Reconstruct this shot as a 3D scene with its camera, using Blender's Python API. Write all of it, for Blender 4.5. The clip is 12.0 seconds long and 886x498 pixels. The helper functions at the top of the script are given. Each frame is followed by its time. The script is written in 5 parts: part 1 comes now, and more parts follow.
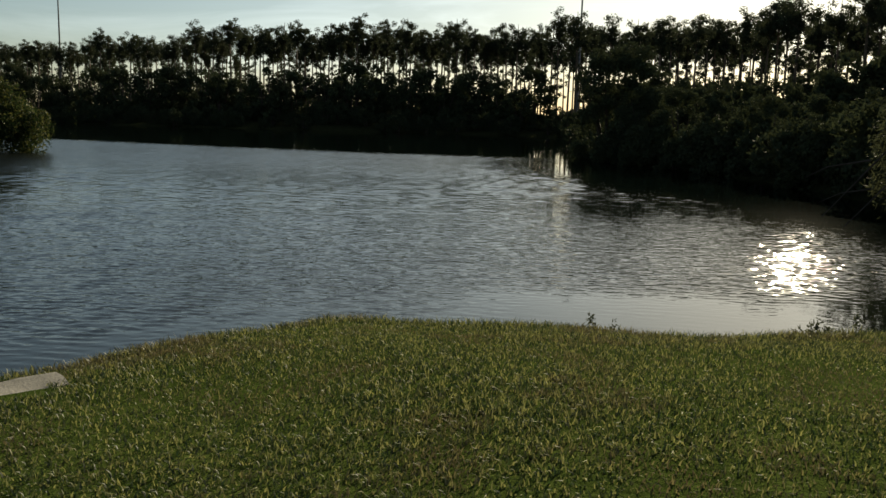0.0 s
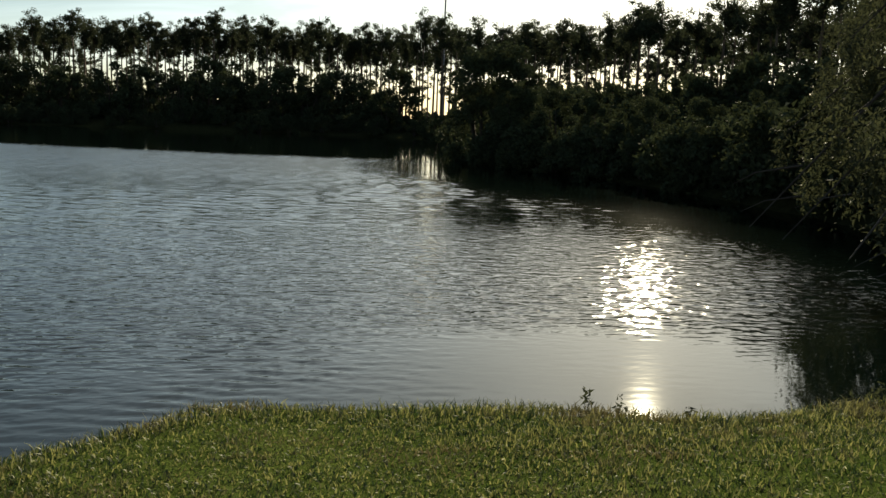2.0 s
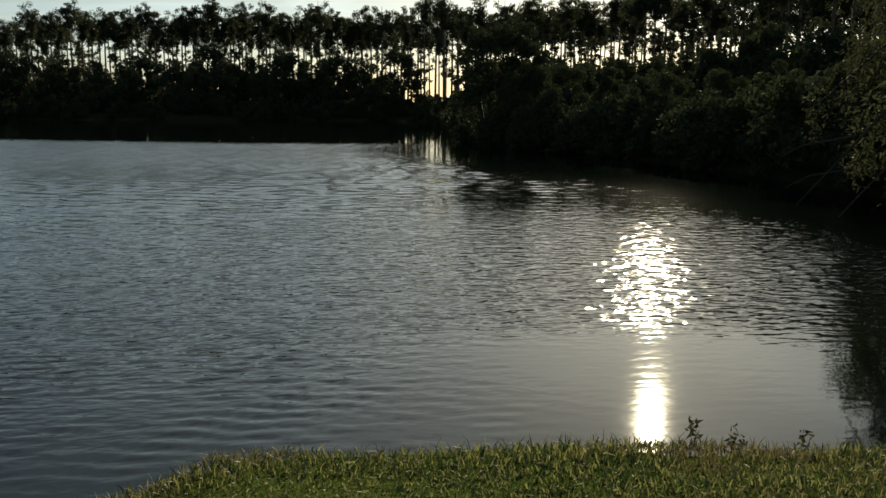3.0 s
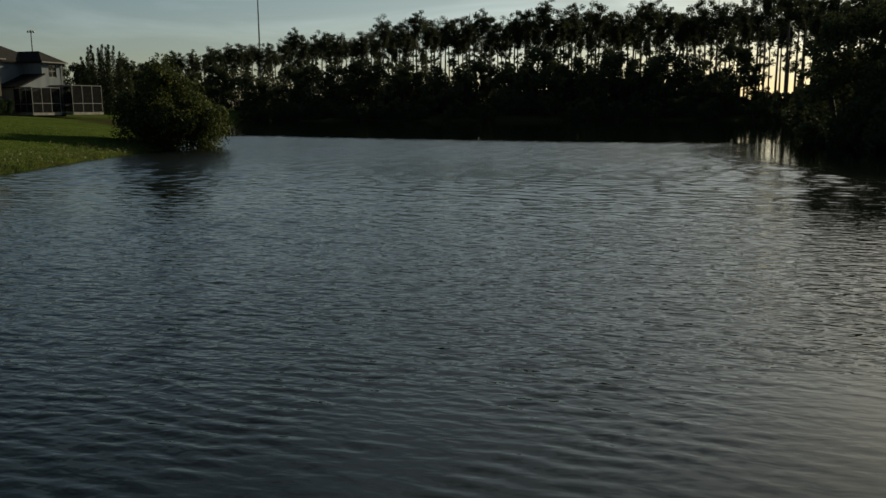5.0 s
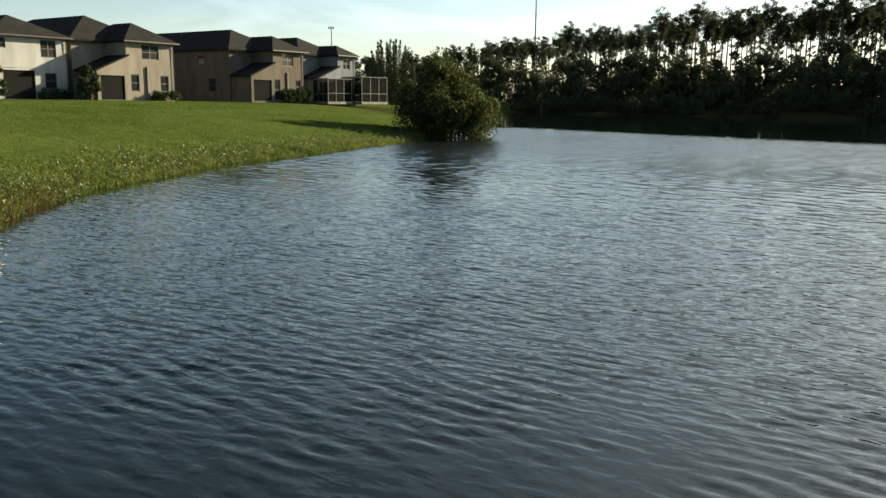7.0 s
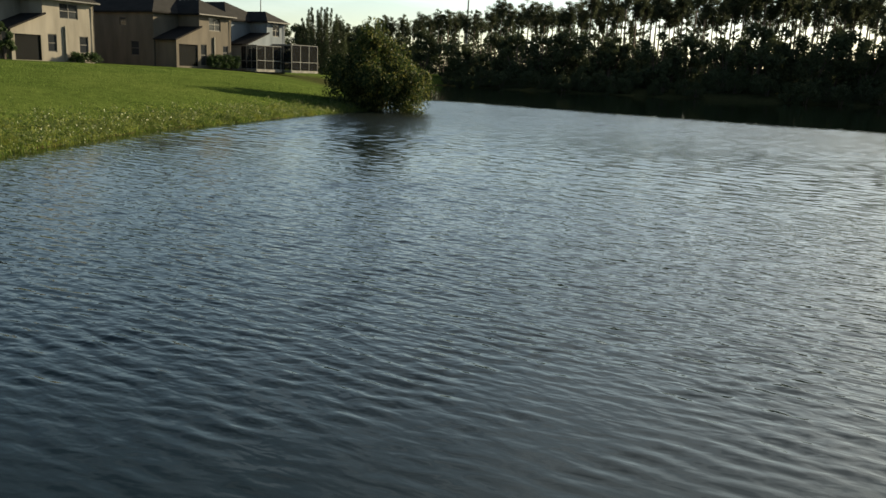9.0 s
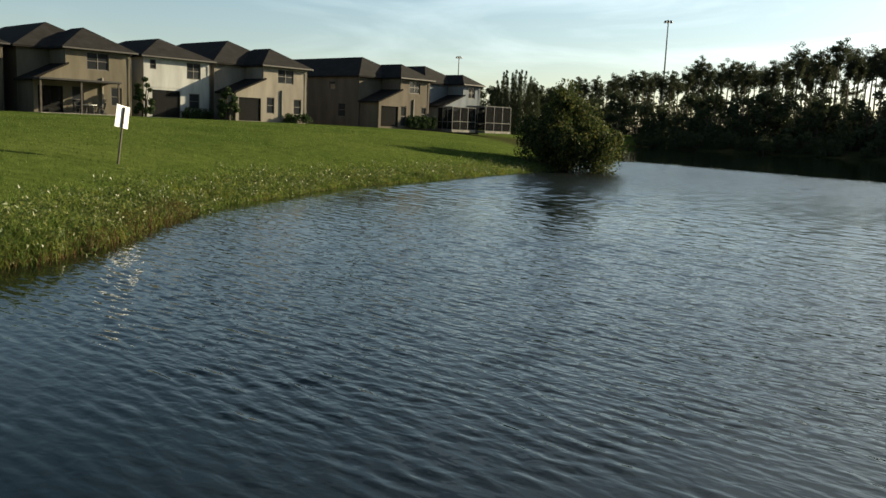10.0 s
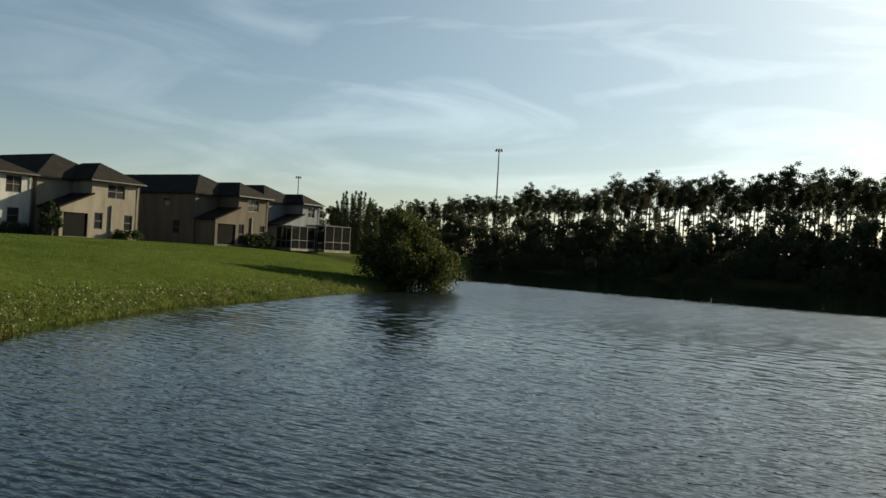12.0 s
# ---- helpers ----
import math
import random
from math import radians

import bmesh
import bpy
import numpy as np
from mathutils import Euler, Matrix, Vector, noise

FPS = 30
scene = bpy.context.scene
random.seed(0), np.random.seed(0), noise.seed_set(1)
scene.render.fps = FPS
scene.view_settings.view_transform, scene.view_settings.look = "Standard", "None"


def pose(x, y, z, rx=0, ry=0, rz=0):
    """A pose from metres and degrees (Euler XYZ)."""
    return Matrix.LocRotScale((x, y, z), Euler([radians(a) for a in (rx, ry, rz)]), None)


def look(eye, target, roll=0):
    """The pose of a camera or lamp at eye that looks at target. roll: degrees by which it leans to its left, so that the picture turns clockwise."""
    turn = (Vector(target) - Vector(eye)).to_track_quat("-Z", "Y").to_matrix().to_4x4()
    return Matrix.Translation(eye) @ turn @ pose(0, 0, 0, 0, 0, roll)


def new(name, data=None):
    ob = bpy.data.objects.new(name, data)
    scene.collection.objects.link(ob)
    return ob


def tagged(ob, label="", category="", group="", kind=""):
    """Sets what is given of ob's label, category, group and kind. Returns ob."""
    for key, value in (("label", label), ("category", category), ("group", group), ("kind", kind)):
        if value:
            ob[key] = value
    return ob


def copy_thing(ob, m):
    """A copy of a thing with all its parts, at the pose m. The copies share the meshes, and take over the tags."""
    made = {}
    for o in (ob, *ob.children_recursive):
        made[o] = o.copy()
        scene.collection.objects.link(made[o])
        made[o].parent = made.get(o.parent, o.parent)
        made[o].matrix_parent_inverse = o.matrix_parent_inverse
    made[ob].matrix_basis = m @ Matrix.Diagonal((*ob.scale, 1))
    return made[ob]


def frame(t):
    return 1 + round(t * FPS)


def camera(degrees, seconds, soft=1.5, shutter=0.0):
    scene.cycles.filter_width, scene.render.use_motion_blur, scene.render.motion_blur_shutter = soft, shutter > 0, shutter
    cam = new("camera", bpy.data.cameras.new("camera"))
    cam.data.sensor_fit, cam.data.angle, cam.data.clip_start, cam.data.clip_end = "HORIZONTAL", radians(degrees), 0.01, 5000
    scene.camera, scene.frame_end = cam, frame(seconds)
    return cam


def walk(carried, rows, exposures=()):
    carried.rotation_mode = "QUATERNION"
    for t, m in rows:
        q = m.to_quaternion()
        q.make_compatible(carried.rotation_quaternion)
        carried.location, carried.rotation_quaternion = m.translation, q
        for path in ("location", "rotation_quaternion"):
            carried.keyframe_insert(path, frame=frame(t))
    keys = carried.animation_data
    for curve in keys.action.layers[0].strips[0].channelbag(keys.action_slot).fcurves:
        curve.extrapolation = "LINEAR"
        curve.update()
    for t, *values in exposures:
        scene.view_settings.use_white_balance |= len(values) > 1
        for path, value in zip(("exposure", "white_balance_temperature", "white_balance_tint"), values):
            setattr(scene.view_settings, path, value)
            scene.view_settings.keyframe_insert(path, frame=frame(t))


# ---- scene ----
cam = camera(56.0, 12.0)
EXPO = [(0, 0.7, 7450, 2), (0.5, 1.15, 7350, 2), (1.0, 1.42, 7300, 2), (1.5, 1.47, 7300, 1), (2.0, 1.05, 7350, 1), (2.5, 0.75, 7400, 1), (4.5, 0.5, 7400, 2), (5.0, 0.2, 7450, 1), (5.5, 1.05, 7550, 3), (6.0, 1.15, 7550, 4), (6.5, 1.57, 7550, 3), (7.0, 1.82, 7550, 3), (9, 1.72, 7600, 3), (9.5, 1.7, 7600, 3), (10.5, 1.44, 7400, 4), (11.0, 1.48, 7400, 4), (11.5, 1.42, 7400, 4), (12, 1.12, 7450, 4)]
# seconds, place, turn (yaw to the left, pitch, lean)
ROWS = [
    (0.0, 1.60, 0.00, 2.60, 0.10, -8.90, -1.51),
    (0.5, 1.48, 0.76, 2.57, -7.80, -11.48, -2.18),
    (1.0, 1.36, 1.52, 2.54, -10.60, -12.31, -2.85),
    (1.5, 1.24, 2.28, 2.51, -7.88, -10.83, -4.23),
    (2.0, 1.12, 3.04, 2.48, -9.29, -8.50, -2.17),
    (2.5, 1.00, 3.80, 2.45, -11.40, -9.22, -0.37),
    (2.7, 0.98, 4.00, 2.44, -10.50, -9.70, -0.40),
    (4.5, 0.75, 5.45, 2.30, 0.26, -9.17, -0.57),
    (5.0, 0.82, 5.47, 2.30, 12.61, -9.66, 0.34),
    (5.5, 0.90, 5.50, 2.30, 21.34, -10.59, -0.98),
    (6.0, 0.90, 5.50, 2.30, 29.79, -10.20, -1.32),
    (6.5, 0.90, 5.50, 2.30, 36.52, -10.51, -0.45),
    (7.0, 0.90, 5.50, 2.30, 30.82, -10.14, -0.53),
    (7.2, 0.90, 5.50, 2.30, 27.70, -10.90, -0.90),
    (8.8, 0.90, 5.50, 2.30, 25.40, -12.30, -2.30),
    (9.0, 0.90, 5.50, 2.30, 26.21, -11.87, -2.30),
    (9.5, 0.90, 5.50, 2.30, 30.20, -11.14, -2.16),
    (10.0, 0.90, 5.50, 2.30, 39.15, -8.37, -2.44),
    (10.5, 0.90, 5.50, 2.30, 46.42, -5.04, -2.21),
    (11.0, 0.90, 5.50, 2.30, 46.35, -3.54, -2.26),
    (11.5, 0.90, 5.50, 2.30, 39.47, -0.88, -3.19),
    (12.0, 0.90, 5.50, 2.30, 28.18, 0.33, -3.14),
]

walk(cam, [(t, pose(x, y, z, 90 + p, r, w)) for t, x, y, z, w, p, r in ROWS], EXPO)

# ---- world and sun ----
SUN_EL, SUN_AZ = radians(20.5), radians(24.0)  # azimuth from +y towards +x
wd = bpy.data.worlds.new("sky")
scene.world = wd
wd.use_nodes = True
nt = wd.node_tree
nt.nodes.clear()
w_out = nt.nodes.new("ShaderNodeOutputWorld")
w_bg = nt.nodes.new("ShaderNodeBackground")
w_sky = nt.nodes.new("ShaderNodeTexSky")
w_sky.sky_type, w_sky.sun_disc = "NISHITA", False
w_sky.sun_elevation, w_sky.sun_rotation = SUN_EL, SUN_AZ
w_sky.air_density, w_sky.dust_density, w_sky.ozone_density = 1.0, 0.5, 1.9
w_tc = nt.nodes.new("ShaderNodeTexCoord")
w_map = nt.nodes.new("ShaderNodeMapping")
w_map.inputs["Scale"].default_value = (1.3, 2.0, 7.0)
w_map.inputs["Rotation"].default_value = (0.2, -0.16, 0.5)
w_no = nt.nodes.new("ShaderNodeTexNoise")
w_no.inputs["Scale"].default_value, w_no.inputs["Detail"].default_value = 2.3, 8.0
w_no.inputs["Roughness"].default_value, w_no.inputs["Distortion"].default_value = 0.55, 0.9
w_ramp = nt.nodes.new("ShaderNodeValToRGB")
w_ramp.color_ramp.elements[0].position, w_ramp.color_ramp.elements[1].position = 0.47, 0.66
w_ramp.color_ramp.elements[1].color = (0.9, 0.9, 0.9, 1)
w_mix = nt.nodes.new("ShaderNodeMixRGB")
w_bw = nt.nodes.new("ShaderNodeMixRGB")
w_bw.blend_type = "ADD"
w_bw.inputs[0].default_value = 1.0
w_bw.inputs[2].default_value = (2.3, 2.45, 2.65, 1)
nt.links.new(w_tc.outputs["Generated"], w_map.inputs[0])
nt.links.new(w_map.outputs[0], w_no.inputs["Vector"])
nt.links.new(w_no.outputs["Fac"], w_ramp.inputs[0])
# thin cloud made brighter and thicker sunward, to lift the water's reflection there
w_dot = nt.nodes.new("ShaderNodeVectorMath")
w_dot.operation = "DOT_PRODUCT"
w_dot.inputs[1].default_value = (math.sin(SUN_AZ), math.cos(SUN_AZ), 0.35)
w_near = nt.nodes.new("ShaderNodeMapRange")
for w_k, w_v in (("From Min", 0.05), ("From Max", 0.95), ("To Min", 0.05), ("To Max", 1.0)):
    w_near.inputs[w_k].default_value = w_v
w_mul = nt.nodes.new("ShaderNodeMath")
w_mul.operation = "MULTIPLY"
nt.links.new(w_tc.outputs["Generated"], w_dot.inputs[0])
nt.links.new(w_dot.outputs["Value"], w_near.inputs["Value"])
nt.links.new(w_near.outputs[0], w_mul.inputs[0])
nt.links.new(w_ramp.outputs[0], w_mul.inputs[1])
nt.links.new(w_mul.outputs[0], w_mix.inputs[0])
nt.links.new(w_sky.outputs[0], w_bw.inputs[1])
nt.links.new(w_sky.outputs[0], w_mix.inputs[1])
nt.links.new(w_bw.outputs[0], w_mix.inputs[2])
# broad pale haze glow painted round the sun, to brighten the sun-side water
w_sep = nt.nodes.new("ShaderNodeSeparateXYZ")
w_cos = nt.nodes.new("ShaderNodeVectorMath")
w_cos.operation = "DOT_PRODUCT"
w_cos.inputs[1].default_value = (math.sin(SUN_AZ) * math.cos(SUN_EL), math.cos(SUN_AZ) * math.cos(SUN_EL), math.sin(SUN_EL))
w_pos = nt.nodes.new("ShaderNodeMath")
w_pos.operation = "MAXIMUM"
w_pos.inputs[1].default_value = 0.0
w_pow = nt.nodes.new("ShaderNodeMath")
w_pow.operation = "POWER"
w_pow.inputs[1].default_value = 4.0
w_glow = nt.nodes.new("ShaderNodeMixRGB")
w_glow.blend_type = "ADD"
w_glow.inputs[2].default_value = (4.2, 4.35, 4.25, 1)
nt.links.new(w_tc.outputs["Generated"], w_cos.inputs[0])
nt.links.new(w_cos.outputs["Value"], w_pos.inputs[0])
nt.links.new(w_pos.outputs[0], w_pow.inputs[0])
# the added glow is held back low down, where the sky ran too bright
w_rise = nt.nodes.new("ShaderNodeMapRange")
for w_k, w_v in (("From Min", 0.0), ("From Max", 0.3), ("To Min", 0.15), ("To Max", 1.0)):
    w_rise.inputs[w_k].default_value = w_v
w_amount = nt.nodes.new("ShaderNodeMath")
w_amount.operation = "MULTIPLY"
nt.links.new(w_sep.outputs["Z"], w_rise.inputs["Value"])
nt.links.new(w_rise.outputs[0], w_amount.inputs[0])
nt.links.new(w_pow.outputs[0], w_amount.inputs[1])
nt.links.new(w_amount.outputs[0], w_glow.inputs[0])
# sky colour tinted bluer and darker towards the horizon, in place of haze
w_low = nt.nodes.new("ShaderNodeMapRange")
for w_k, w_v in (("From Min", 0.0), ("From Max", 0.28), ("To Min", 1.0), ("To Max", 0.0)):
    w_low.inputs[w_k].default_value = w_v
w_horizon_tint = nt.nodes.new("ShaderNodeMixRGB")
w_horizon_tint.blend_type = "MULTIPLY"
w_horizon_tint.inputs[2].default_value = (0.84, 0.86, 1.0, 1)
nt.links.new(w_tc.outputs["Generated"], w_sep.inputs[0])
nt.links.new(w_sep.outputs["Z"], w_low.inputs["Value"])
nt.links.new(w_low.outputs[0], w_horizon_tint.inputs[0])
nt.links.new(w_mix.outputs[0], w_horizon_tint.inputs[1])
# upper sky darkened by hand away from the sun, to dim the near water
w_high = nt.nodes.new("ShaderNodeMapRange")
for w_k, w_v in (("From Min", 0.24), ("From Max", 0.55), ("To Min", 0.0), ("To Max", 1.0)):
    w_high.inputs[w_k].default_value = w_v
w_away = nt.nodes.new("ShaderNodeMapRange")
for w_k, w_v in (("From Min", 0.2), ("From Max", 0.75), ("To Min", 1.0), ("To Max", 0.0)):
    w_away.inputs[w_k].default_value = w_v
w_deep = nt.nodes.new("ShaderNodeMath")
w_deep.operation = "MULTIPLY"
w_darken = nt.nodes.new("ShaderNodeMixRGB")
w_darken.blend_type = "MULTIPLY"
w_darken.inputs[2].default_value = (0.55, 0.6, 0.66, 1)
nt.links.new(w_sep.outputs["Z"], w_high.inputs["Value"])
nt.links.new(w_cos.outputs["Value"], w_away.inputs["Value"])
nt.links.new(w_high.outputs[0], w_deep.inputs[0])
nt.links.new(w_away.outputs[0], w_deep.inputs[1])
nt.links.new(w_deep.outputs[0], w_darken.inputs[0])
nt.links.new(w_horizon_tint.outputs[0], w_darken.inputs[1])
nt.links.new(w_darken.outputs[0], w_glow.inputs[1])
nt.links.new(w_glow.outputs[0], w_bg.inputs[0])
w_bg.inputs[1].default_value = 0.05
nt.links.new(w_bg.outputs[0], w_out.inputs[0])

sun = new("sun", bpy.data.lights.new("sun", "SUN"))
sun.data.energy, sun.data.angle, sun.data.color = 4.4, radians(0.55), (1.0, 0.89, 0.7)
S_DIR = Vector((math.sin(SUN_AZ) * math.cos(SUN_EL), math.cos(SUN_AZ) * math.cos(SUN_EL), math.sin(SUN_EL)))
sun.matrix_world = look(S_DIR * 300, (0, 0, 0))


# ---- materials ----
def nodes(name):
    m = bpy.data.materials.new(name)
    m.use_nodes = True
    t = m.node_tree
    t.nodes.clear()
    return m, t, t.nodes.new("ShaderNodeOutputMaterial")


def add(t, kind, **sock):
    n = t.nodes.new(kind)
    for k, v in sock.items():
        n.inputs[k.replace("_", " ")].default_value = v
    return n


def ramp(t, fac, stops):
    r = t.nodes.new("ShaderNodeValToRGB")
    e = r.color_ramp.elements
    while len(e) < len(stops):
        e.new(0.5)
    for el, (p, c) in zip(e, stops):
        el.position, el.color = p, (*c, 1)
    t.links.new(fac, r.inputs[0])
    return r.outputs[0]


def surface(name, dark, light, scale=3.0, rough=0.8, bump=0.2, fine=40.0, metal=0.0, depth=0.02, piece=0.0, gloss=0.5, stretch=(1, 1, 1)):
    """A plain surface with two scales of variation in world metres."""
    m, t, out = nodes(name)
    tc = t.nodes.new("ShaderNodeTexCoord")
    big = add(t, "ShaderNodeTexNoise", Scale=scale, Detail=5.0, Roughness=0.6)
    small = add(t, "ShaderNodeTexNoise", Scale=fine, Detail=3.0)
    mp = t.nodes.new("ShaderNodeMapping")
    mp.inputs["Scale"].default_value = stretch
    t.links.new(tc.outputs["Object"], mp.inputs[0])
    t.links.new(mp.outputs[0], big.inputs["Vector"])
    t.links.new(tc.outputs["Object"], small.inputs["Vector"])
    mx = add(t, "ShaderNodeMath")
    mx.operation = "MULTIPLY_ADD"
    mx.inputs[1].default_value = 0.35
    t.links.new(small.outputs["Fac"], mx.inputs[0])
    t.links.new(big.outputs["Fac"], mx.inputs[2])
    fac = mx.outputs[0]
    if piece:
        oi = t.nodes.new("ShaderNodeObjectInfo")
        m2 = add(t, "ShaderNodeMath")
        m2.operation = "MULTIPLY_ADD"
        m2.inputs[1].default_value = piece
        t.links.new(oi.outputs["Random"], m2.inputs[0])
        t.links.new(fac, m2.inputs[2])
        fac = m2.outputs[0]
    col = ramp(t, fac, [(0.45, dark), (0.85, light)])
    b = add(t, "ShaderNodeBsdfPrincipled", Roughness=rough, Metallic=metal, Specular_IOR_Level=gloss)
    bp = add(t, "ShaderNodeBump", Strength=bump, Distance=depth)
    t.links.new(small.outputs["Fac"], bp.inputs["Height"])
    t.links.new(bp.outputs[0], b.inputs["Normal"])
    t.links.new(col, b.inputs["Base Color"])
    t.links.new(b.outputs[0], out.inputs[0])
    return m


def leaf(name, dark, mid, light, through_part=0.4, gloss=0.08, rough=0.45, dry=None):
    """Leaves and blades: light passes through them in part; each leaf has its own tone."""
    m, t, out = nodes(name)
    g = t.nodes.new("ShaderNodeNewGeometry")
    oi = t.nodes.new("ShaderNodeObjectInfo")
    ad = add(t, "ShaderNodeMath")
    ad.operation = "MULTIPLY_ADD"
    ad.inputs[1].default_value = 0.25
    t.links.new(oi.outputs["Random"], ad.inputs[0])
    t.links.new(g.outputs["Random Per Island"], ad.inputs[2])
    col = ramp(t, ad.outputs[0], [(0.0, dark), (0.55, mid), (1.1, light)])
    if dry:
        tc = t.nodes.new("ShaderNodeTexCoord")
        pn = add(t, "ShaderNodeTexNoise", Scale=0.9, Detail=6.0, Roughness=0.75)
        t.links.new(tc.outputs["Object"], pn.inputs["Vector"])
        amount = ramp(t, pn.outputs["Fac"], [(0.5, (0, 0, 0)), (0.64, (0.75, 0.75, 0.75))])
        dm = t.nodes.new("ShaderNodeMixRGB")
        dm.inputs[2].default_value = (*dry, 1)
        t.links.new(amount, dm.inputs[0])
        t.links.new(col, dm.inputs[1])
        col = dm.outputs[0]
    d = add(t, "ShaderNodeBsdfDiffuse")
    tr = add(t, "ShaderNodeBsdfTranslucent")
    gl = add(t, "ShaderNodeBsdfGlossy", Roughness=rough)
    t.links.new(col, d.inputs[0])
    t.links.new(col, tr.inputs[0])
    a = add(t, "ShaderNodeMixShader", Fac=through_part)
    t.links.new(d.outputs[0], a.inputs[1])
    t.links.new(tr.outputs[0], a.inputs[2])
    c = add(t, "ShaderNodeMixShader", Fac=gloss)
    t.links.new(a.outputs[0], c.inputs[1])
    t.links.new(gl.outputs[0], c.inputs[2])
    t.links.new(c.outputs[0], out.inputs[0])
    return m


PINE = leaf("pine_needles", (0.03, 0.038, 0.022), (0.042, 0.05, 0.028), (0.055, 0.062, 0.034), 0.3, 0.01)
SHRUB = leaf("shrub_leaves", (0.034, 0.042, 0.022), (0.042, 0.052, 0.026), (0.056, 0.066, 0.032), 0.2, 0.01)
BUSH = leaf("bush_leaves", (0.014, 0.026, 0.009), (0.029, 0.045, 0.014), (0.125, 0.12, 0.036), 0.34, 0.012)
WEEP = leaf("drooping_leaves", (0.03, 0.036, 0.02), (0.042, 0.048, 0.025), (0.056, 0.06, 0.03), 0.36, 0.015)
GRASS = leaf("lawn_blades", (0.005, 0.013, 0.005), (0.024, 0.042, 0.012), (0.22, 0.215, 0.075), 0.46, 0.04, 0.5, (0.105, 0.078, 0.042))
WEED = leaf("bank_weeds", (0.02, 0.04, 0.011), (0.066, 0.11, 0.023), (0.17, 0.2, 0.058), 0.5, 0.0, 0.5, (0.21, 0.215, 0.045))
DEAD = leaf("dry_stalks", (0.03, 0.02, 0.012), (0.07, 0.045, 0.025), (0.13, 0.085, 0.045), 0.3, 0.0)
WEED_LEAF = leaf("weed_leaves", (0.025, 0.045, 0.013), (0.07, 0.1, 0.025), (0.15, 0.16, 0.05), 0.45, 0.02, 0.4)
TUFT = leaf("lawn_tufts", (0.055, 0.085, 0.02), (0.078, 0.112, 0.028), (0.12, 0.155, 0.045), 0.5, 0.0)
HEDGE = leaf("hedge_leaves", (0.015, 0.03, 0.01), (0.03, 0.05, 0.018), (0.05, 0.075, 0.025), 0.25, 0.02)
PETAL = surface("white_flower", (0.35, 0.35, 0.31), (0.5, 0.5, 0.46))
BARK = surface("bark", (0.05, 0.035, 0.025), (0.16, 0.11, 0.08), 2.0, 0.9, 0.5, 18.0)
TWIG = surface("twig_bark", (0.03, 0.022, 0.016), (0.07, 0.05, 0.04), 4.0, 0.9, 0.3, 30.0)
CONCRETE = surface("weathered_concrete", (0.09, 0.085, 0.072), (0.27, 0.25, 0.22), 2.5, 0.9, 0.4, 45.0)
ROCK = surface("rubble", (0.1, 0.08, 0.06), (0.34, 0.29, 0.23), 5.0, 0.9, 0.6, 30.0, piece=0.3)
SHINGLE = surface("roof_shingles", (0.0085, 0.008, 0.008), (0.019, 0.0175, 0.017), 1.2, 1.0, 0.4, 9.0, gloss=0.1)
FASCIA = surface("dark_trim", (0.016, 0.014, 0.013), (0.032, 0.028, 0.026), 2.0, 0.6)
WHITE = surface("white_paint", (0.62, 0.62, 0.6), (0.8, 0.8, 0.78), 2.0, 0.5, 0.05)
FRAME_M = surface("bronze_frame", (0.05, 0.045, 0.04), (0.09, 0.08, 0.07), 2.0, 0.5, 0.05)
POLE_M = surface("galvanised_pole", (0.07, 0.07, 0.075), (0.16, 0.16, 0.17), 2.0, 0.6, 0.05)
WOODPOST = surface("weathered_post", (0.03, 0.025, 0.02), (0.075, 0.06, 0.05), 4.0, 0.85, 0.3)
RED = surface("red_plastic", (0.5, 0.04, 0.04), (0.65, 0.07, 0.06), 2.0, 0.4, 0.02)
TERRACOTTA = surface("clay_pot", (0.3, 0.16, 0.1), (0.5, 0.32, 0.22), 3.0, 0.8)


def stucco(name, c):
    # rain streaks run down the walls
    return surface(name, tuple(v * 0.62 for v in c), tuple(v * 1.06 for v in c), 0.8, 0.95, 0.25, 25.0, depth=0.01, gloss=0.2, stretch=(1, 1, 0.22))


def make_glass():
    m, t, out = nodes("window_glass")
    b = add(t, "ShaderNodeBsdfPrincipled", Roughness=0.04, Base_Color=(0.02, 0.022, 0.025, 1), IOR=1.5)
    n = add(t, "ShaderNodeTexNoise", Scale=1.2)
    bp = add(t, "ShaderNodeBump", Strength=0.03, Distance=0.02)
    t.links.new(n.outputs["Fac"], bp.inputs["Height"])
    t.links.new(bp.outputs[0], b.inputs["Normal"])
    t.links.new(b.outputs[0], out.inputs[0])
    return m


GLASS = make_glass()


def make_screen():
    m, t, out = nodes("insect_screen")
    d = add(t, "ShaderNodeBsdfDiffuse", Color=(0.02, 0.02, 0.02, 1))
    tr = t.nodes.new("ShaderNodeBsdfTransparent")
    mx = add(t, "ShaderNodeMixShader", Fac=0.72)
    t.links.new(tr.outputs[0], mx.inputs[1])
    t.links.new(d.outputs[0], mx.inputs[2])
    t.links.new(mx.outputs[0], out.inputs[0])
    return m


SCREEN = make_screen()


# ---- mesh helpers ----
def mesh_of(bm, name):
    me = bpy.data.meshes.new(name)
    bm.to_mesh(me)
    bm.free()
    return me


def part(name, bm, material, parent, label=""):
    me = mesh_of(bm, name) if isinstance(bm, bmesh.types.BMesh) else bm
    if not me.materials:
        me.materials.append(material)
    ob = new(name, me)
    ob.parent = parent
    if label:
        tagged(ob, label)
    return ob


